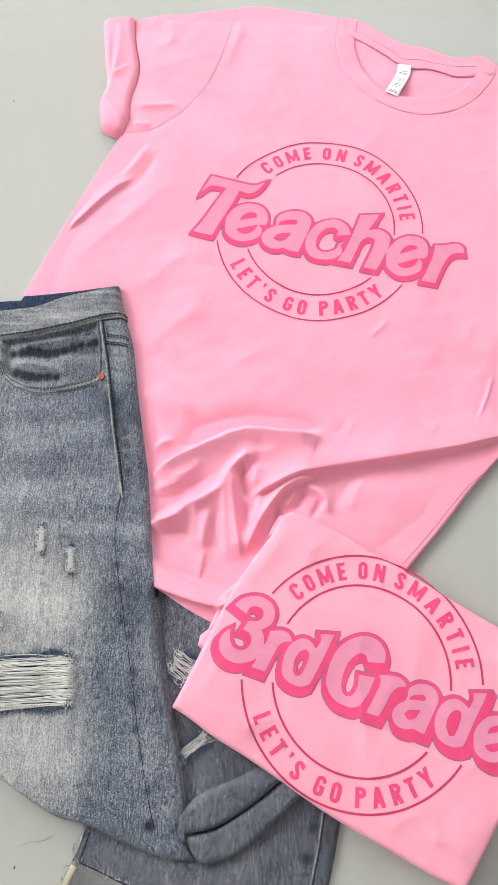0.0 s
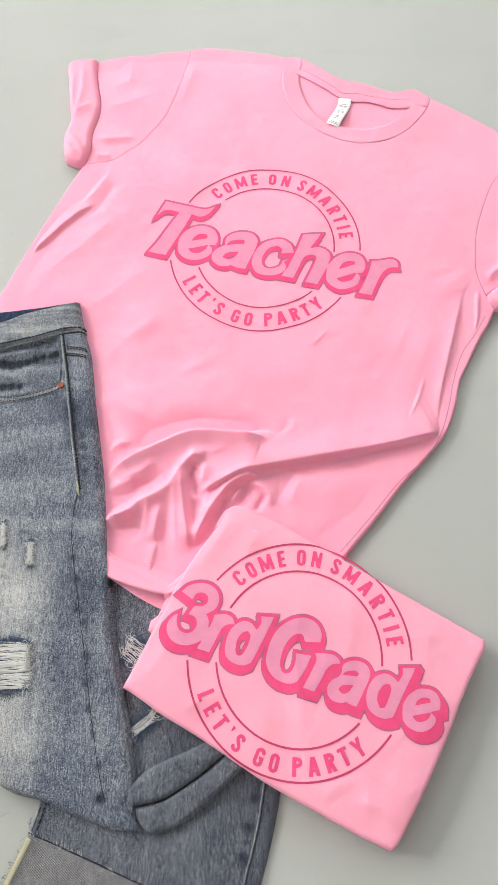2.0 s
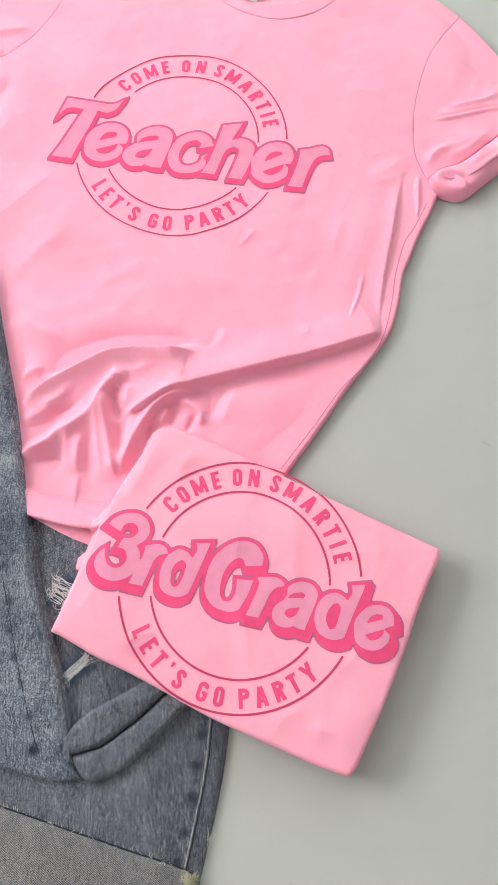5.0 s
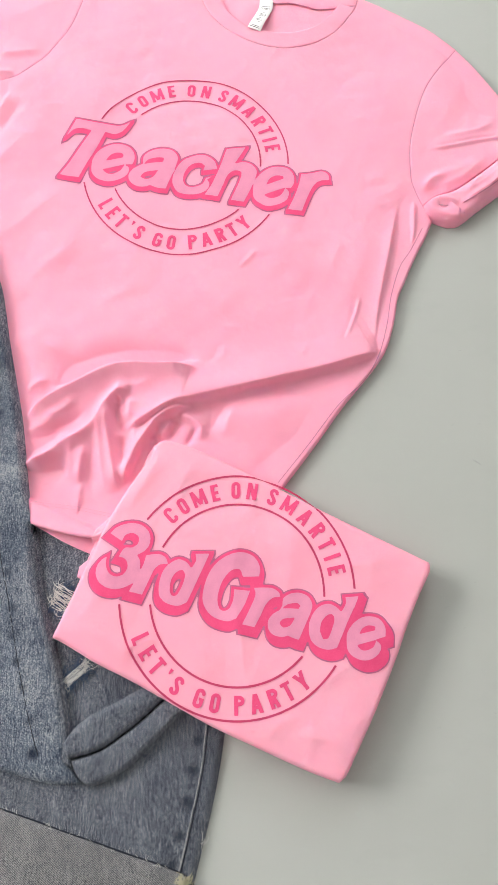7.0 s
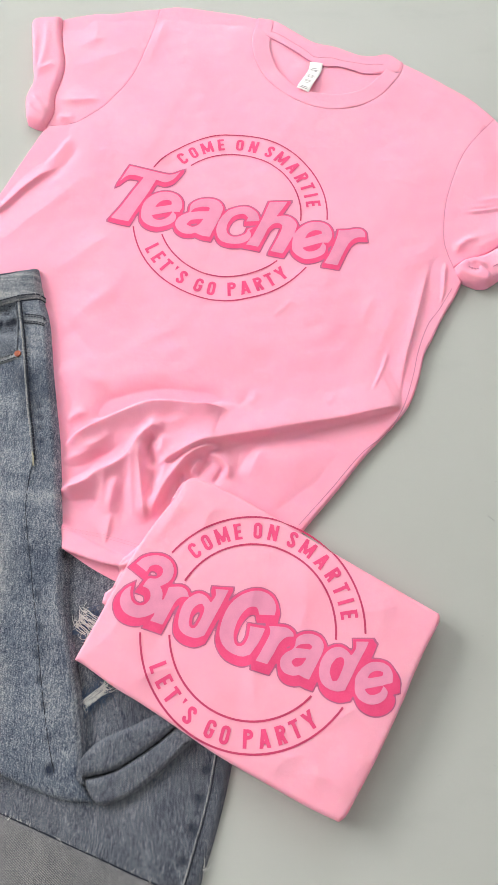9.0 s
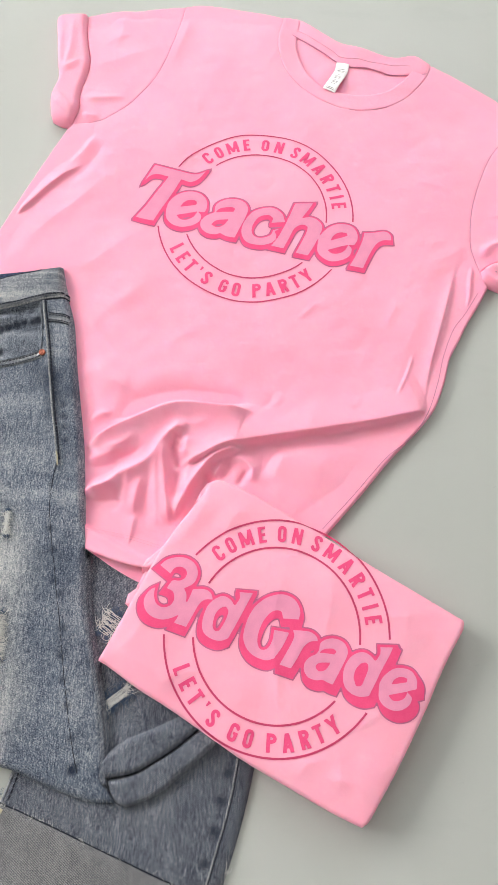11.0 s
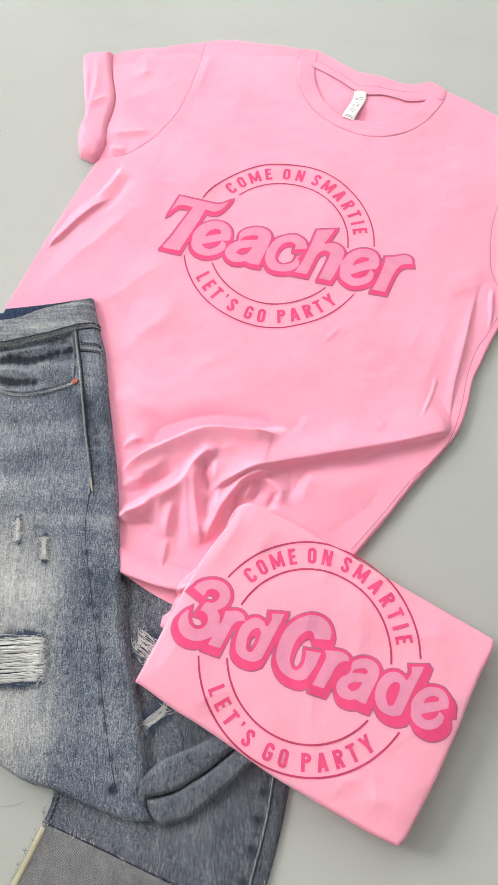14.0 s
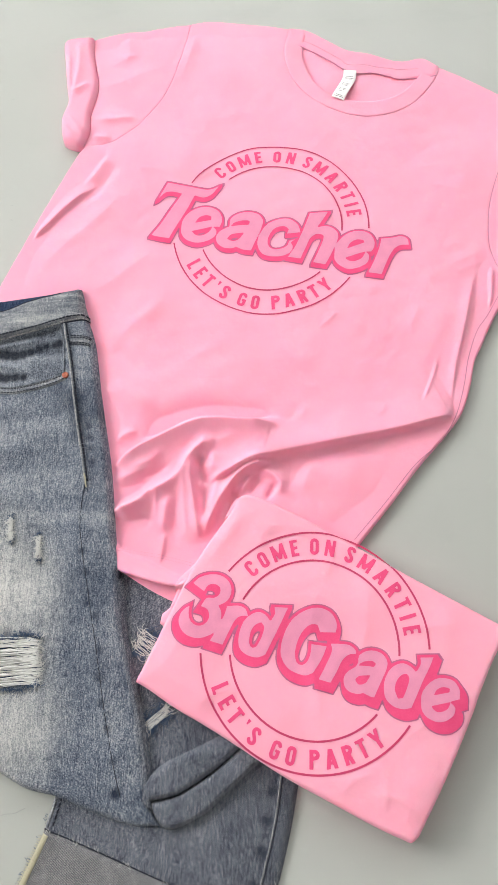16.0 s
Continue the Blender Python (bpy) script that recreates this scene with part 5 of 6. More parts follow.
# front pocket
POCKET_FOLDS = [crease(*a) for a in (
    ([(-0.352, 0.3125), (-0.3303, 0.314), (-0.3094, 0.3109), (-0.285, 0.307)], 0.0050, 0.004, 0.004),
    ([(-0.350, 0.331), (-0.3245, 0.3374), (-0.3011, 0.3401), (-0.272, 0.347)], 0.0045, 0.004, 0.004),
    ([(-0.3468, 0.3268), (-0.3295, 0.3290), (-0.3115, 0.3273), (-0.290, 0.3310)], -0.0005, 0.004, 0.004),
    ([(-0.3408, 0.3044), (-0.3256, 0.3), (-0.300, 0.3001)], -0.0005, 0.004, 0.004))]


def pocket_z(P):
    return leg1_z(P) + 0.0018 + sum(f(P) for f in POCKET_FOLDS) * step01(in_pocket(P), 0, 0.006)


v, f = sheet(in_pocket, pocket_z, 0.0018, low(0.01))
piece("pocket_bag", v, f, POCKET, jeans, "creased denim inside the pocket opening, crease shadows painted dark")
mouth = [(x + 0.001, y - 0.004) for x, y in POCKET_LINE]
mouth[0], mouth[-1] = (-0.364, 0.341), (-0.2515, 0.2965)


def mouth_z(P):
    return leg1_z(P) + 0.0076 * step01(in_pocket(P), -0.0005, 0.003)


v, f = ribbon(mouth, 0.0085, mouth_z, 0.0011)
facing = piece("pocket_facing", v, f, DENIM_BAND, jeans)
for k in (0.0022, -0.0022):
    v, f = stitches([(x, y + k) for x, y in mouth[1:]], mouth_z, 0.0026, 0.0009, 0.0005, 0.0013)
    piece("pocket_stitching", v, f, THREAD, facing)
bm = bmesh.new()
prof = ((0.0, 0.0012), (0.0014, 0.0011), (0.0018, 0.0004), (0.0021, 0.0006), (0.0034, 0.0010), (0.0042, 0.0006), (0.0044, -0.0012))
rings = [[bm.verts.new((r * math.cos(i * math.tau / 20), r * math.sin(i * math.tau / 20), z)) for i in range(20)] for r, z in prof[1:]]
top = bm.verts.new((0, 0, prof[0][1]))
for i in range(20):
    bm.faces.new((top, rings[0][i], rings[0][(i + 1) % 20]))
    for a, b in zip(rings[:-1], rings[1:]):
        bm.faces.new((a[i], b[i], b[(i + 1) % 20], a[(i + 1) % 20]))
rivet = part("rivet", bm, COPPER, jeans, "round copper rivet", True)
rx, ry = -0.2505, 0.2975
rivet.scale = (0.82, 0.82, 0.82)
rivet.location = (rx, ry, float(mouth_z(np.array([[rx, ry]]))[0]) + 0.0018)

# side seam, top-stitched as far as the bar tack, and the yoke seam beside it
v, f = ribbon([(x - 0.0003, y) for x, y in SEAM], 0.0020, leg1_z, 0.0007)
piece("seam_edge", v, f, SEAM_EDGE, jeans)
v, f = stitches([(x + 0.0024, y) for x, y in SEAM], leg1_z, 0.0028, 0.0014, 0.0010, 0.0013)
piece("seam_stitching", v, f, THREAD, jeans)
v, f = seam([(-0.2215, 0.186), (-0.220, 0.180), (-0.219, 0.172)], leg1_z, 0.0008, 0.0006)
piece("bar_tack", v, f, GOLD_THREAD, jeans)
v, f = seam(SEAM_LOW, leg1_z, 0.0005, -0.0002)
piece("side_seam", v, f, THREAD, jeans)
v, f = ribbon([(-0.2492, 0.3412), (-0.2362, 0.3407), (-0.2262, 0.3380)], 0.0105, leg1_z, 0.0010)
yoke = piece("yoke_seam", v, f, DENIM_BAND, jeans)
for k in (-0.0052, -0.0030, 0.0030, 0.0052):
    v, f = stitches([(-0.2492, 0.3412 + k), (-0.2362, 0.3407 + k), (-0.2265, 0.3380 + k)], leg1_z, 0.0024, 0.0009, 0.0006, 0.0011)
    piece("yoke_stitching", v, f, THREAD, yoke)

# lower leg seams
LEG2_SEAM = [(-0.026, -0.075), (-0.034, -0.125), (-0.046, -0.170), (-0.056, -0.203)]
v, f = seam(LEG2_SEAM, leg2_z, 0.0006, 0.0)
piece("side_seam", v, f, THREAD, jeans)
v, f = ribbon([(x - 0.0016, y) for x, y in LEG2_SEAM], 0.0016, leg2_z, 0.0006)
piece("seam_edge", v, f, SEAM_EDGE, jeans)
INSEAM = [(-0.2275, -0.100), (-0.2325, -0.118), (-0.2375, -0.136)]
v, f = ribbon(INSEAM, 0.004, leg2_z, 0.0016)
piece("inseam", v, f, DENIM_BAND, jeans)
v, f = stitches([(x + 0.006, y) for x, y in INSEAM], leg2_z, 0.003, 0.002, 0.0008, 0.0008)
piece("inseam_stitching", v, f, THREAD, jeans)

# overlocked, frayed rim of the cuff
rng = np.random.RandomState(7)
OVER = [(-0.2385, -0.1365), (-0.249, -0.160), (-0.262, -0.186), (-0.284, -0.218)]
v, f = ribbon([(x + 0.0034, y - 0.0015) for x, y in OVER], 0.0062, cuff_z, 0.0009)
piece("overlock_band", v, f, GOLD_THREAD, cuff, "yellowish overlocked seam band")
line = curve(OVER, 0.0011)
tang = np.gradient(line, axis=0)
tang /= np.linalg.norm(tang, axis=1)[:, None]
side = np.c_[-tang[:, 1], tang[:, 0]]
bits = []
for off, amp in ((0.0036, 0.0032), (0.0036, 0.0020)):
    zig = np.where(np.arange(len(line)) % 2 == 0, 1.0, -1.0)[:, None] * amp + rng.normal(0, 0.0002, (len(line), 1))
    q = line + side * (off + zig)
    bits.append(tube(np.c_[q, np.full(len(q), 0.0166) + rng.normal(0, 0.0002, len(q))], 0.0005, 4))
v, f = joined(bits)
piece("overlock_stitching", v, f, GOLD_THREAD, cuff, "yellowish overlock stitching")


def fray(points, count, length, radius, height, lift, spread=1.0, way=None, curl=0.4, seed=0):
    """Loose thread ends along a line."""
    r = np.random.RandomState(seed)
    line = curve(points, 0.0015)
    bits = []
    for _ in range(count):
        p = line[r.randint(len(line))] + r.normal(0, 0.0008, 2)
        a = r.uniform(0, math.tau) if way is None else radians(way) + r.normal(0, spread)
        l = length * r.uniform(0.4, 1.3)
        k = np.linspace(0, 1, 6)
        bend = r.normal(0, curl)
        q = p + l * np.c_[k * np.cos(a + bend * k), k * np.sin(a + bend * k)]
        z = height(q) + lift + 0.0012 * np.sin(k * math.pi) * r.uniform(0, 1.5)
        bits.append(tube(np.c_[q, z], radius * np.linspace(1, 0.6, 6), 4))
    return joined(bits)


v, f = fray(CUFF_TOP, 55, 0.0035, 0.00022, cuff_z, 0.0006, 0.5, 100, 0.5, 3)
piece("frayed_edge", v, f, PALE_THREAD, cuff)
v, f = seam([(x, y + 0.0004) for x, y in CUFF_TOP], leg2_z, 0.0007, 0.0015)
piece("cuff_edge", v, f, THREAD, cuff)
v, f = fray([(-0.056, -0.207), (-0.050, -0.209)], 60, 0.006, 0.0004, cuff_z, 0.001, 2.0, None, 0.9, 5)
piece("frayed_corner", v, f, GOLD_THREAD, cuff, "frayed yellowish seam end")
v, f = fray([(-0.0385, -0.180), (-0.0375, -0.184)], 8, 0.006, 0.0003, leg2_z, 0.003, 0.6, -10, 0.6, 6)
piece("loose_threads", v, f, PALE_THREAD, jeans)
v, f = fray([(-0.236, -0.12), (-0.244, -0.145), (-0.262, -0.182)], 30, 0.0022, 0.00025, leg2_z, 0.0016, 0.4, 160, 0.3, 9)
piece("loose_threads", v, f, BLUE_FUZZ, jeans)

# ---- rips ----


def rip(parent, centre, half, turn, height, seed, threads, slack=0.0012, ragged=1.0):
    """A worn hole, its shaded depth put in as a dark indigo sheet: bared white weft threads across it, indigo fuzz
    round its rim, curled white ends at its sides.
    """
    r = np.random.RandomState(seed)
    a = radians(turn)
    ux, uy = np.array([math.cos(a), math.sin(a)]), np.array([-math.sin(a), math.cos(a)])
    c = np.array(centre)

    def lobe(v):
        return math.copysign(abs(v) ** 0.6, v)
    hole = np.array([c + ux * half[0] * lobe(math.cos(k)) * r.uniform(0.9, 1.04) + uy * half[1] * lobe(math.sin(k)) * r.uniform(0.86, 1.1)
                     for k in np.linspace(0, math.tau, 33)[:-1] + 0.02])
    # dark sheet laid on the denim for the shade inside the hole
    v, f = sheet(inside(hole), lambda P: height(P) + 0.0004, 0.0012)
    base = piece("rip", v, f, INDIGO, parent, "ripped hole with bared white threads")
    bits = []
    for i in range(threads):
        k = -1 + 2 * (i + 0.5) / threads + r.normal(0, 0.03)
        x = np.linspace(-r.uniform(0.94, 1.08), r.uniform(0.90, 1.06), 14)
        sag = r.normal(0, 0.07) * (1 - x ** 2) + r.normal(0, 0.05) * x + 0.025 * np.sin(x * r.uniform(2, 5) + r.uniform(0, 6))
        q = c + np.outer(x * half[0], ux) + np.outer((k * 0.95 + sag) * half[1], uy)
        z = height(q) + 0.0009 + slack * r.uniform(0.1, 1.0) * np.clip(1 - x ** 2, 0, 1)
        bits.append(tube(np.c_[q, z], 0.0003 * r.uniform(0.7, 1.5), 5))
    v, f = joined(bits)
    piece("bared_threads", v, f, PALE_THREAD, base)
    for s in (1, -1):
        e = [c + ux * half[0] * x + uy * half[1] * s * y for x, y in ((-1, 0.95), (-0.5, 1.08), (0.2, 1.0), (0.65, 1.1), (1, 0.9))]
        v, f = fray(e, int(3600 * half[0]) + 16, 0.0052 * ragged, 0.0003, height, 0.001, 1.3, turn + 60 * s, 1.6, seed + 11 + s)
        piece("fuzzy_rim", v, f, BLUE_FUZZ, base)
        e = [c + ux * half[0] * s * x + uy * half[1] * y for x, y in ((0.96, -0.9), (1.03, -0.3), (0.95, 0.2), (1.0, 0.9))]
        v, f = fray(e, int(1600 * half[1]) + 12, 0.006 * ragged, 0.00035, height, 0.0014, 1.1, turn + (0 if s > 0 else 180), 0.9, seed + 21 + s)
        piece("curled_threads", v, f, PALE_THREAD, base)


rip(jeans, (-0.297, 0.0025), (0.047, 0.0215), 4, leg1_z, 50, 120, 0.0025)
rip(jeans, (-0.2915, 0.130), (0.0021, 0.0125), 6, leg1_z, 60, 80, 0.0012, 0.5)
rip(jeans, (-0.2615, 0.1115), (0.0020, 0.0125), 6, leg1_z, 70, 80, 0.0012, 0.5)
rip(jeans, (-0.350, 0.055), (0.030, 0.006), 0, leg1_z, 75, 8)
rip(jeans, (-0.1535, 0.019), (0.0075, 0.011), -35, leg2_z, 80, 22, 0.002, 1.2)
rip(jeans, (-0.1415, -0.046), (0.0135, 0.0042), 36, leg2_z, 90, 16, 0.002, 1.5)

# ---- folded shirt ----
folded = thing("folded_t_shirt", "folded pink cotton t-shirt with hot pink print, on the jeans", "t-shirt")
FS_LEFT = [(-0.161, -0.014), (-0.146, 0.016), (-0.127, 0.056), (-0.112, 0.086), (-0.096, 0.112), (-0.075, 0.141), (-0.066, 0.157)]
FS_TOP = [(-0.066, 0.157), (-0.059, 0.161), (-0.046, 0.158), (-0.016, 0.144), (0.040, 0.111), (0.094, 0.078), (0.140, 0.051), (0.176, 0.030)]
FS_RIGHT = [(0.176, 0.030), (0.176, 0.022), (0.162, -0.001), (0.149, -0.025), (0.136, -0.051), (0.112, -0.094), (0.094, -0.123), (0.083, -0.140), (0.077, -0.144)]
FS_LOW = [(0.077, -0.144), (0.050, -0.1325), (0.011, -0.113), (-0.028, -0.093), (-0.069, -0.068), (-0.098, -0.051), (-0.122, -0.038), (-0.150, -0.020), (-0.161, -0.014)]
FS = outline(FS_LEFT, FS_TOP, FS_RIGHT, FS_LOW, step=0.004)
in_folded = inside(np.array([-0.02, -0.044]) + (FS - np.array([-0.02, -0.044])) * 0.993)
FS_FOLDS = [crease(*a) for a in (
    ([(-0.060, 0.155), (-0.075, 0.120), (-0.10, 0.085)], 0.002, 0.010, 0.010),
    ([(0.03, -0.03), (0.01, -0.06), (0.00, -0.10)], 0.0012, 0.010, 0.008),
    ([(0.07, -0.085), (0.09, -0.10), (0.11, -0.09)], 0.0015, 0.012, 0.012),
    ([(-0.14, -0.005), (-0.11, -0.02), (-0.08, -0.045)], 0.0018, 0.010, 0.012),
    ([(0.13, 0.05), (0.12, 0.02), (0.125, -0.02)], 0.0015, 0.014, 0.014),
    ([(0.05, -0.125), (0.06, -0.10), (0.05, -0.07)], 0.0018, 0.010, 0.010),
    ([(-0.03, 0.125), (0.01, 0.12), (0.05, 0.095)], 0.001, 0.012, 0.012),
    ([(0.02, 0.09), (0.00, 0.03), (0.005, -0.04), (0.0, -0.09)], 0.0014, 0.007, 0.010),
    ([(0.05, 0.09), (0.052, 0.04), (0.045, 0.0)], 0.0010, 0.008, 0.008),
    ([(0.145, 0.035), (0.10, 0.03), (0.07, 0.045)], 0.0012, 0.008, 0.012),
    ([(0.13, -0.055), (0.10, -0.05), (0.06, -0.075)], 0.0014, 0.009, 0.012),
    ([(0.085, -0.13), (0.07, -0.11), (0.04, -0.105)], 0.0014, 0.006, 0.008),
    ([(0.02, -0.11), (0.03, -0.095), (0.055, -0.09)], 0.0012, 0.005, 0.006),
    ([(-0.10, -0.04), (-0.09, -0.025), (-0.06, -0.02)], 0.001, 0.005, 0.006),
    ([(-0.02, 0.135), (-0.04, 0.12), (-0.05, 0.09)], 0.0014, 0.008, 0.008),
    ([(-0.15, -0.01), (-0.13, 0.005), (-0.115, 0.03)], 0.0012, 0.007, 0.008))]


creases = np.random.RandomState(23)
for _ in range(16):
    x, y, turn, l = creases.uniform(-0.10, 0.13), creases.uniform(-0.10, 0.10), creases.normal(1.9, 0.7), creases.uniform(0.03, 0.07)
    dx, dy, bow = l * math.cos(turn), l * math.sin(turn), creases.normal(0, 0.004)
    FS_FOLDS.append(crease([(x - dx / 2, y - dy / 2), (x + bow, y + bow), (x + dx / 2, y + dy / 2)], creases.uniform(0.0005, 0.0010), creases.uniform(0.007, 0.011), creases.uniform(0.007, 0.010)))


def under_folded(P):
    z = np.maximum(leg2_z(P), shirt_core(P) * (in_whole(P) > 0))
    z = np.maximum(z, strip_z(in_strip1, 0.0105, 0.006)(P) * (in_strip1(P) > 0))
    return np.maximum(z, strip_z(in_strip2, 0.0085, 0.006)(P) * (in_strip2(P) > 0))


under_folded = gridded(under_folded, 0.0025, (-0.18, -0.16), (0.19, 0.18))


def folded_z(P):
    d = np.maximum(in_folded(P), 0)
    rim = np.clip(under_folded(P) + 0.003, 0.0195, 0.021)
    z = rim + (0.0265 - rim) * dome(d, 0.004) + 0.003 * (1 - np.exp(-d / 0.03))
    return z + sum(f(P) for f in FS_FOLDS) * step01(d, 0, 0.01) + waves(P, 33, 0.08, 0.0009) * step01(d, 0, 0.02)


v, f = sheet(in_folded, folded_z, 0.0016, low(0.0))
piece("top_layer", v, f, FOLDED_PINK, folded)


def flap(points, tall):
    within = inside(outline(*[[tuple(a), tuple(b)] for a, b in zip(points, points[1:] + points[:1])], step=0.003))

    def z(P):
        d = np.maximum(within(P), 0)
        return np.minimum(under_folded(P) + 0.002, 0.018) + tall * dome(d, 0.004)
    v, f = sheet(within, z, 0.0012, low(0.0))
    piece("fold_layer", v, f, FOLDED_PINK, folded)


flap([(-0.080, 0.136), (-0.0735, 0.152), (-0.0685, 0.1585), (-0.064, 0.158), (-0.06, 0.14)], 0.007)
flap([(-0.133, 0.050), (-0.124, 0.0735), (-0.113, 0.083), (-0.105, 0.080), (-0.11, 0.06)], 0.006)
flap([(-0.129, 0.068), (-0.121, 0.083), (-0.106, 0.097), (-0.098, 0.095), (-0.11, 0.07)], 0.004)
flap([(-0.141, 0.038), (-0.139, 0.047), (-0.130, 0.054), (-0.125, 0.05), (-0.13, 0.03)], 0.006)

folded_print_z = gridded(folded_z, 0.0016, (-0.14, -0.11), (0.15, 0.13))
GRADE_THREE = ((((-110.9, 59.4), (-104.3, 64.9), (-94.3, 67.5), (-84.1, 66.2), (-76.6, 60.7), (-73.7, 52.6), (-75.8, 44.5), (-80.7, 40.1), (-85.8, 37.9)), ((-85.8, 37.9), (-83.3, 32.1), (-84.3, 22.5), (-89.1, 14.7), (-96.1, 10.7), (-105, 8.9), (-114, 11.1), (-120.5, 16.3), (-123.6, 24.1), (-122.1, 31.5), (-117.3, 36.8), (-112.5, 39.1)), ((-112.5, 39.1), (-113.5, 32), (-111.3, 24.5), (-105.4, 20.7), (-99.2, 22.1), (-95.4, 27.3), (-96, 33.3), (-99.1, 36.1), (-103.3, 37.5)), ((-103.3, 37.5), (-97.6, 45.4), (-90.9, 45.4), (-85.7, 48.6), (-85.1, 54), (-89.9, 57.6), (-96.1, 56.5), (-99.6, 50.8)), ((-99.6, 50.8), (-110.9, 59.4)),),
    ())
GRADE_R = ((((-78.5, 37.6), (-67.1, 38), (-60.8, 34.4), (-58.5, 27.8)), ((-58.5, 27.8), (-65.7, 27.8), (-71, 23.9), (-76.2, 14.7), (-82.4, 2.7)), ((-82.4, 2.7), (-94.6, 6.6)), ((-94.6, 6.6), (-87.4, 18.1), (-81.2, 29.8), (-78.5, 37.6)),),
    ())
GRADE_D = ((((-38.4, 23.6), (-34.5, 29.9), (-35, 35.9)), ((-35, 35.9), (-21.5, 35.2)), ((-21.5, 35.2), (-25.2, 27.9), (-32, 14.8), (-38.3, 2.9), (-43.5, -6.4)), ((-43.5, -6.4), (-51.4, -8.8), (-60.3, -6.5), (-66.5, -1.5), (-68.4, 4.5), (-67.3, 13.9), (-63.3, 23.4), (-57.1, 29.2), (-49.6, 32), (-42.7, 29.2), (-38.4, 23.6)),),
    ((((-57.9, 5.3), (-56.2, 13.9), (-52, 19.8), (-46.6, 21.7), (-44.5, 18.3), (-47.1, 9.6), (-52.4, 1.1), (-56.5, 1.3), (-57.9, 5.3)),),))
GRADE_G = ((((20.6, 11.8), (5.8, 12.4)), ((5.8, 12.4), (3.5, 19), (-4.2, 18.1), (-12.1, 9.1), (-16.6, -4.3), (-14.9, -13.6), (-8.8, -14.1), (-4.1, -7.1), (-2.4, 2.9)), ((-2.4, 2.9), (12.3, 0.6)), ((12.3, 0.6), (6.4, -11.5), (-1.7, -22.8)), ((-1.7, -22.8), (-10.2, -24.5), (-23.2, -18.8), (-30.1, -7.2), (-28.2, 7.5), (-20.6, 22.5), (-8.6, 31.7), (5.5, 34.8), (16.9, 30.2), (22.1, 20.2), (20.6, 11.8)),),
    ())
GRADE_R_MID = ((((14.6, 3.1), (25.1, 2.6), (32.1, 1.4), (37.2, -2.8), (37.8, -6.9)), ((37.8, -6.9), (30.9, -7.5), (24.6, -12.8), (19.9, -21.1), (13.5, -31)), ((13.5, -31), (2.4, -27.8)), ((2.4, -27.8), (8.8, -17), (15.6, -3.7), (14.6, 3.1)),),
    ())
GRADE_A = ((((38.4, -13.6), (39.6, -7.8), (45.8, -4.1), (53.7, -3.5), (61.4, -6.8), (64.9, -13.5), (63.5, -20.1), (58.3, -29.9), (50.7, -43.7)), ((50.7, -43.7), (46.5, -42.4), (41.2, -39.7)), ((41.2, -39.7), (36.3, -40.5), (28.7, -38.2), (24.7, -32.5), (25.3, -25.2), (30.4, -19.8), (35.6, -17.4), (38.4, -13.6)),),
    ((((39.2, -16.1), (43.6, -13.6), (51.5, -13), (53.9, -15.2), (52.1, -17.3)), ((52.1, -17.3), (46.1, -16.5), (39.2, -16.1)),), (((35.5, -28.4), (38.7, -25.6), (48.2, -25.1)), ((48.2, -25.1), (43.7, -30.8), (38.1, -32), (35.5, -28.4)),),))
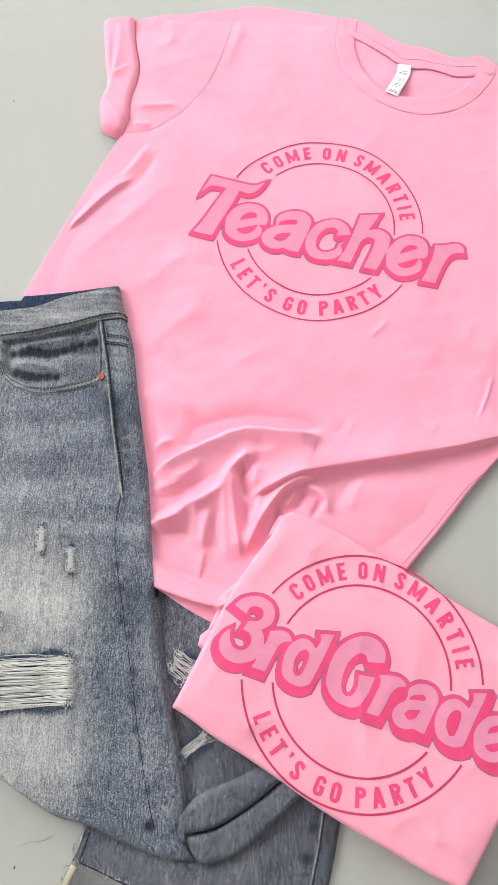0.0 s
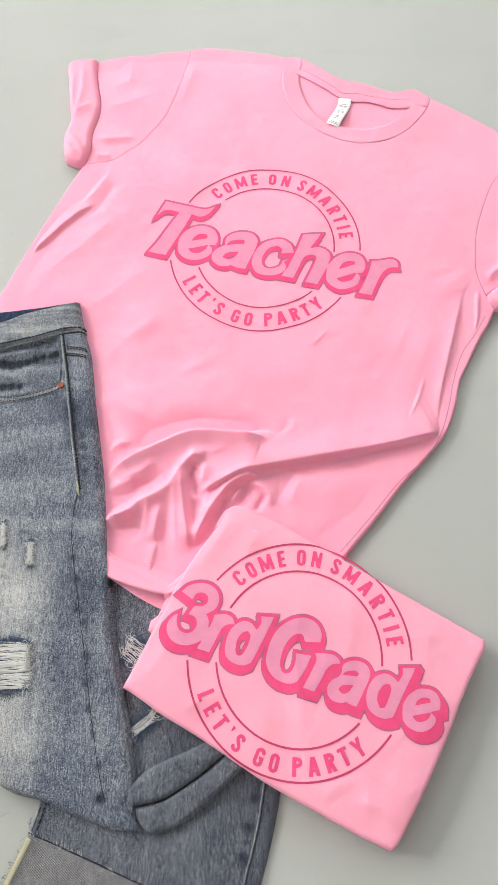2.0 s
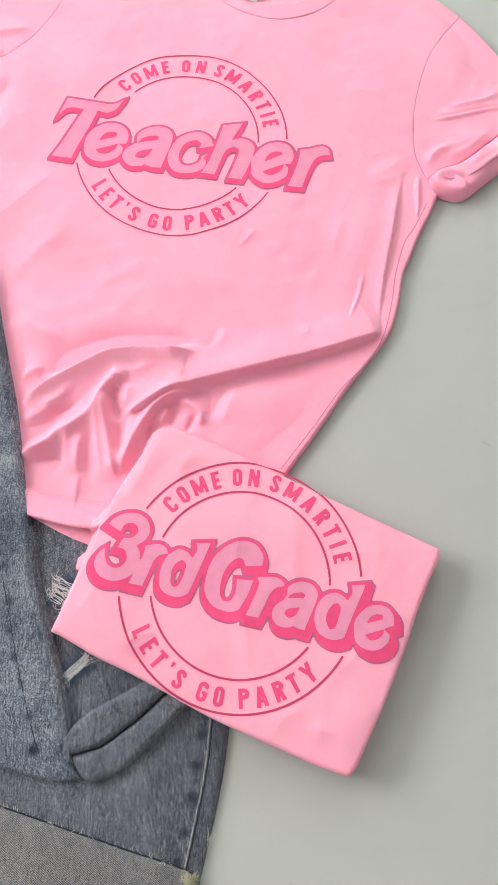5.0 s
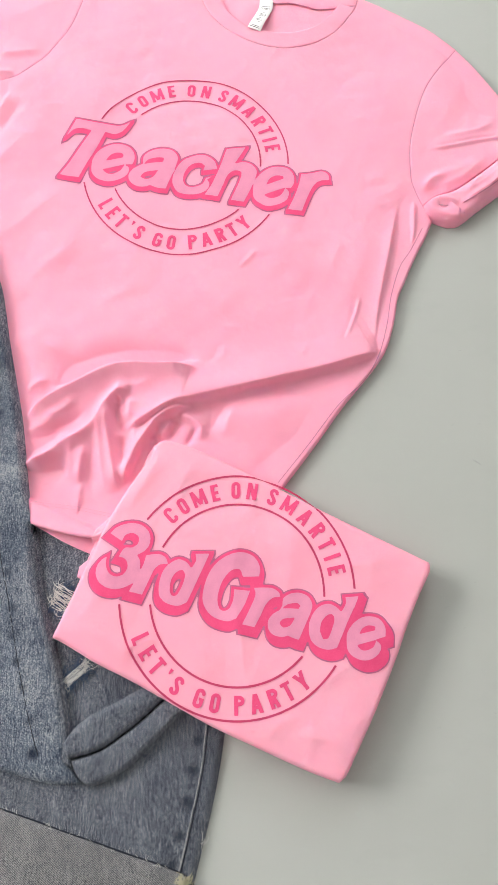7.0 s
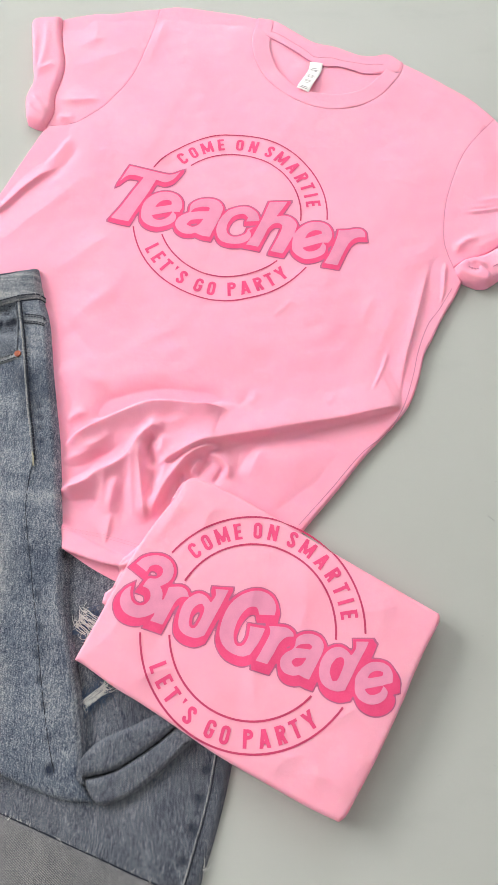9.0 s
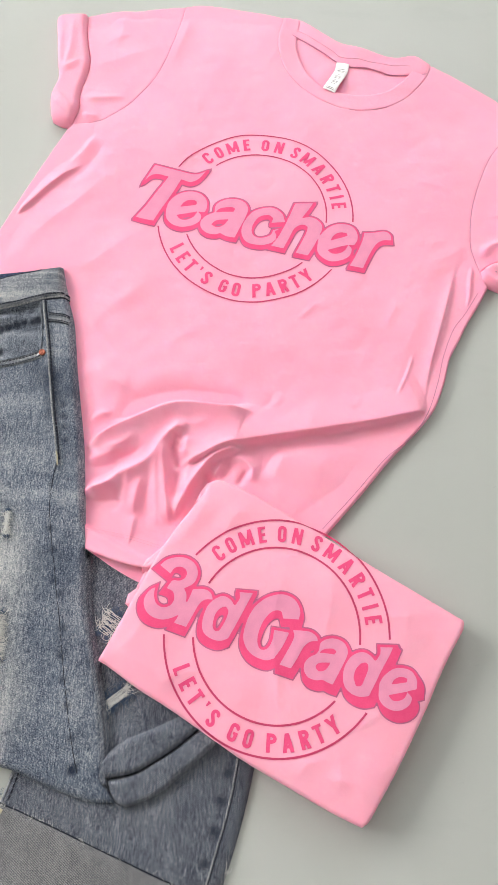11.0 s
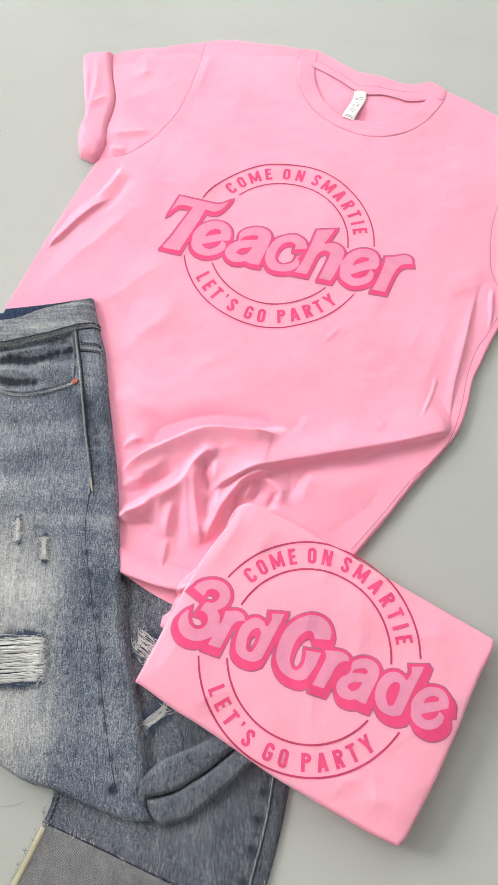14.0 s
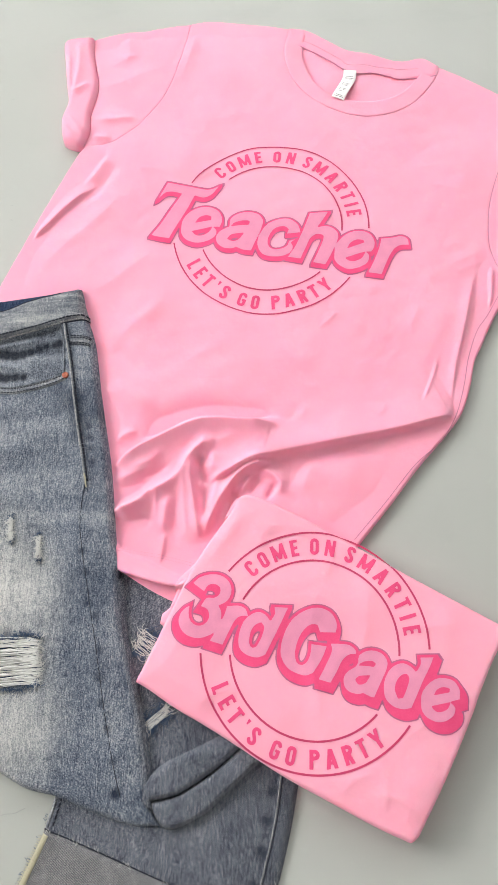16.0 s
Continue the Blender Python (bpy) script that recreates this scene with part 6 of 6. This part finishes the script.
GRADE_D_LAST = ((((88.8, -22.1), (93.1, -15.8), (93.2, -10)), ((93.2, -10), (105.7, -10)), ((105.7, -10), (102.1, -17.4), (94.2, -30.5), (87.2, -43.4), (82.4, -52.2)), ((82.4, -52.2), (74.7, -53.4), (66.4, -50.7), (60.8, -45.2), (59.1, -37.2), (61, -27.5), (66.7, -19.2), (73.8, -15.1), (80.7, -15.1), (86.5, -19.1), (88.8, -22.1)),),
    ((((69.3, -37.1), (71.1, -30.7), (75.7, -25.4), (80.4, -24.4), (81.9, -28.2), (79.3, -35.5), (75, -43.5), (71.6, -43.9), (69.3, -37.1)),),))
GRADE_E = ((((124.6, -45.6), (116, -47.7)), ((116, -47.7), (120, -52), (118, -58.3), (110.9, -63), (102.5, -63.8), (94.4, -60), (90.6, -54.5), (90.3, -48.2), (91.7, -40.2), (97.4, -32.9), (105.5, -28), (114.1, -27.5), (121.5, -30.4), (125.4, -37.6), (124.6, -45.6)),),
    ((((103, -41.4), (105.5, -37.7), (110.8, -35.6), (116.3, -36.9), (115.6, -39.3)), ((115.6, -39.3), (103, -41.4)),), (((99.8, -51), (115.6, -48)), ((115.6, -48), (112.7, -52.8), (106.6, -55.2), (102.4, -54.4), (99.8, -51)),),))
GRADE = (GRADE_THREE, GRADE_R, GRADE_D, GRADE_G, GRADE_R_MID, GRADE_A, GRADE_D_LAST, GRADE_E)
word = lettering(GRADE, (0.0025, 0.0135), folded_print_z, folded, "grade_word", (-0.0003, -0.0050), 0.028, 0.0023, 0.0011)
round_print(folded, folded_print_z, (0.0025, 0.0135), 0.1025, 0.1048, 0.0265, 0.0018, 0.0156,
            ((128.4, 99.5), (87.1, 77.5), (65.0, 8.4)), ((-158.5, -127.3), (-113.8, -105.0), (-92.3, -56.0)), word)

# ---- lint on the board ----


def fibre(points, radius, material, label):
    v, f = tube(np.c_[curve(points, 0.002), np.full(len(curve(points, 0.002)), radius)], radius, 5)
    ob = piece("lint", v, f, material, None)
    tagged(ob, label, "lint")


fibre([(-0.287, -0.128), (-0.278, -0.124), (-0.268, -0.123), (-0.259, -0.119)], 0.0002, LINT, "thin grey fibre lying on the grey board")
fibre([(-0.288, -0.144), (-0.2875, -0.142)], 0.0005, THREAD, "tiny dark speck on the grey board")
fibre([(-0.402, 0.682), (-0.4005, 0.681)], 0.0005, THREAD, "tiny dark speck on the grey board")
fibre([(0.237, 0.127), (0.240, 0.125), (0.243, 0.122)], 0.0004, LINT, "small grey scrap of fluff on the board")
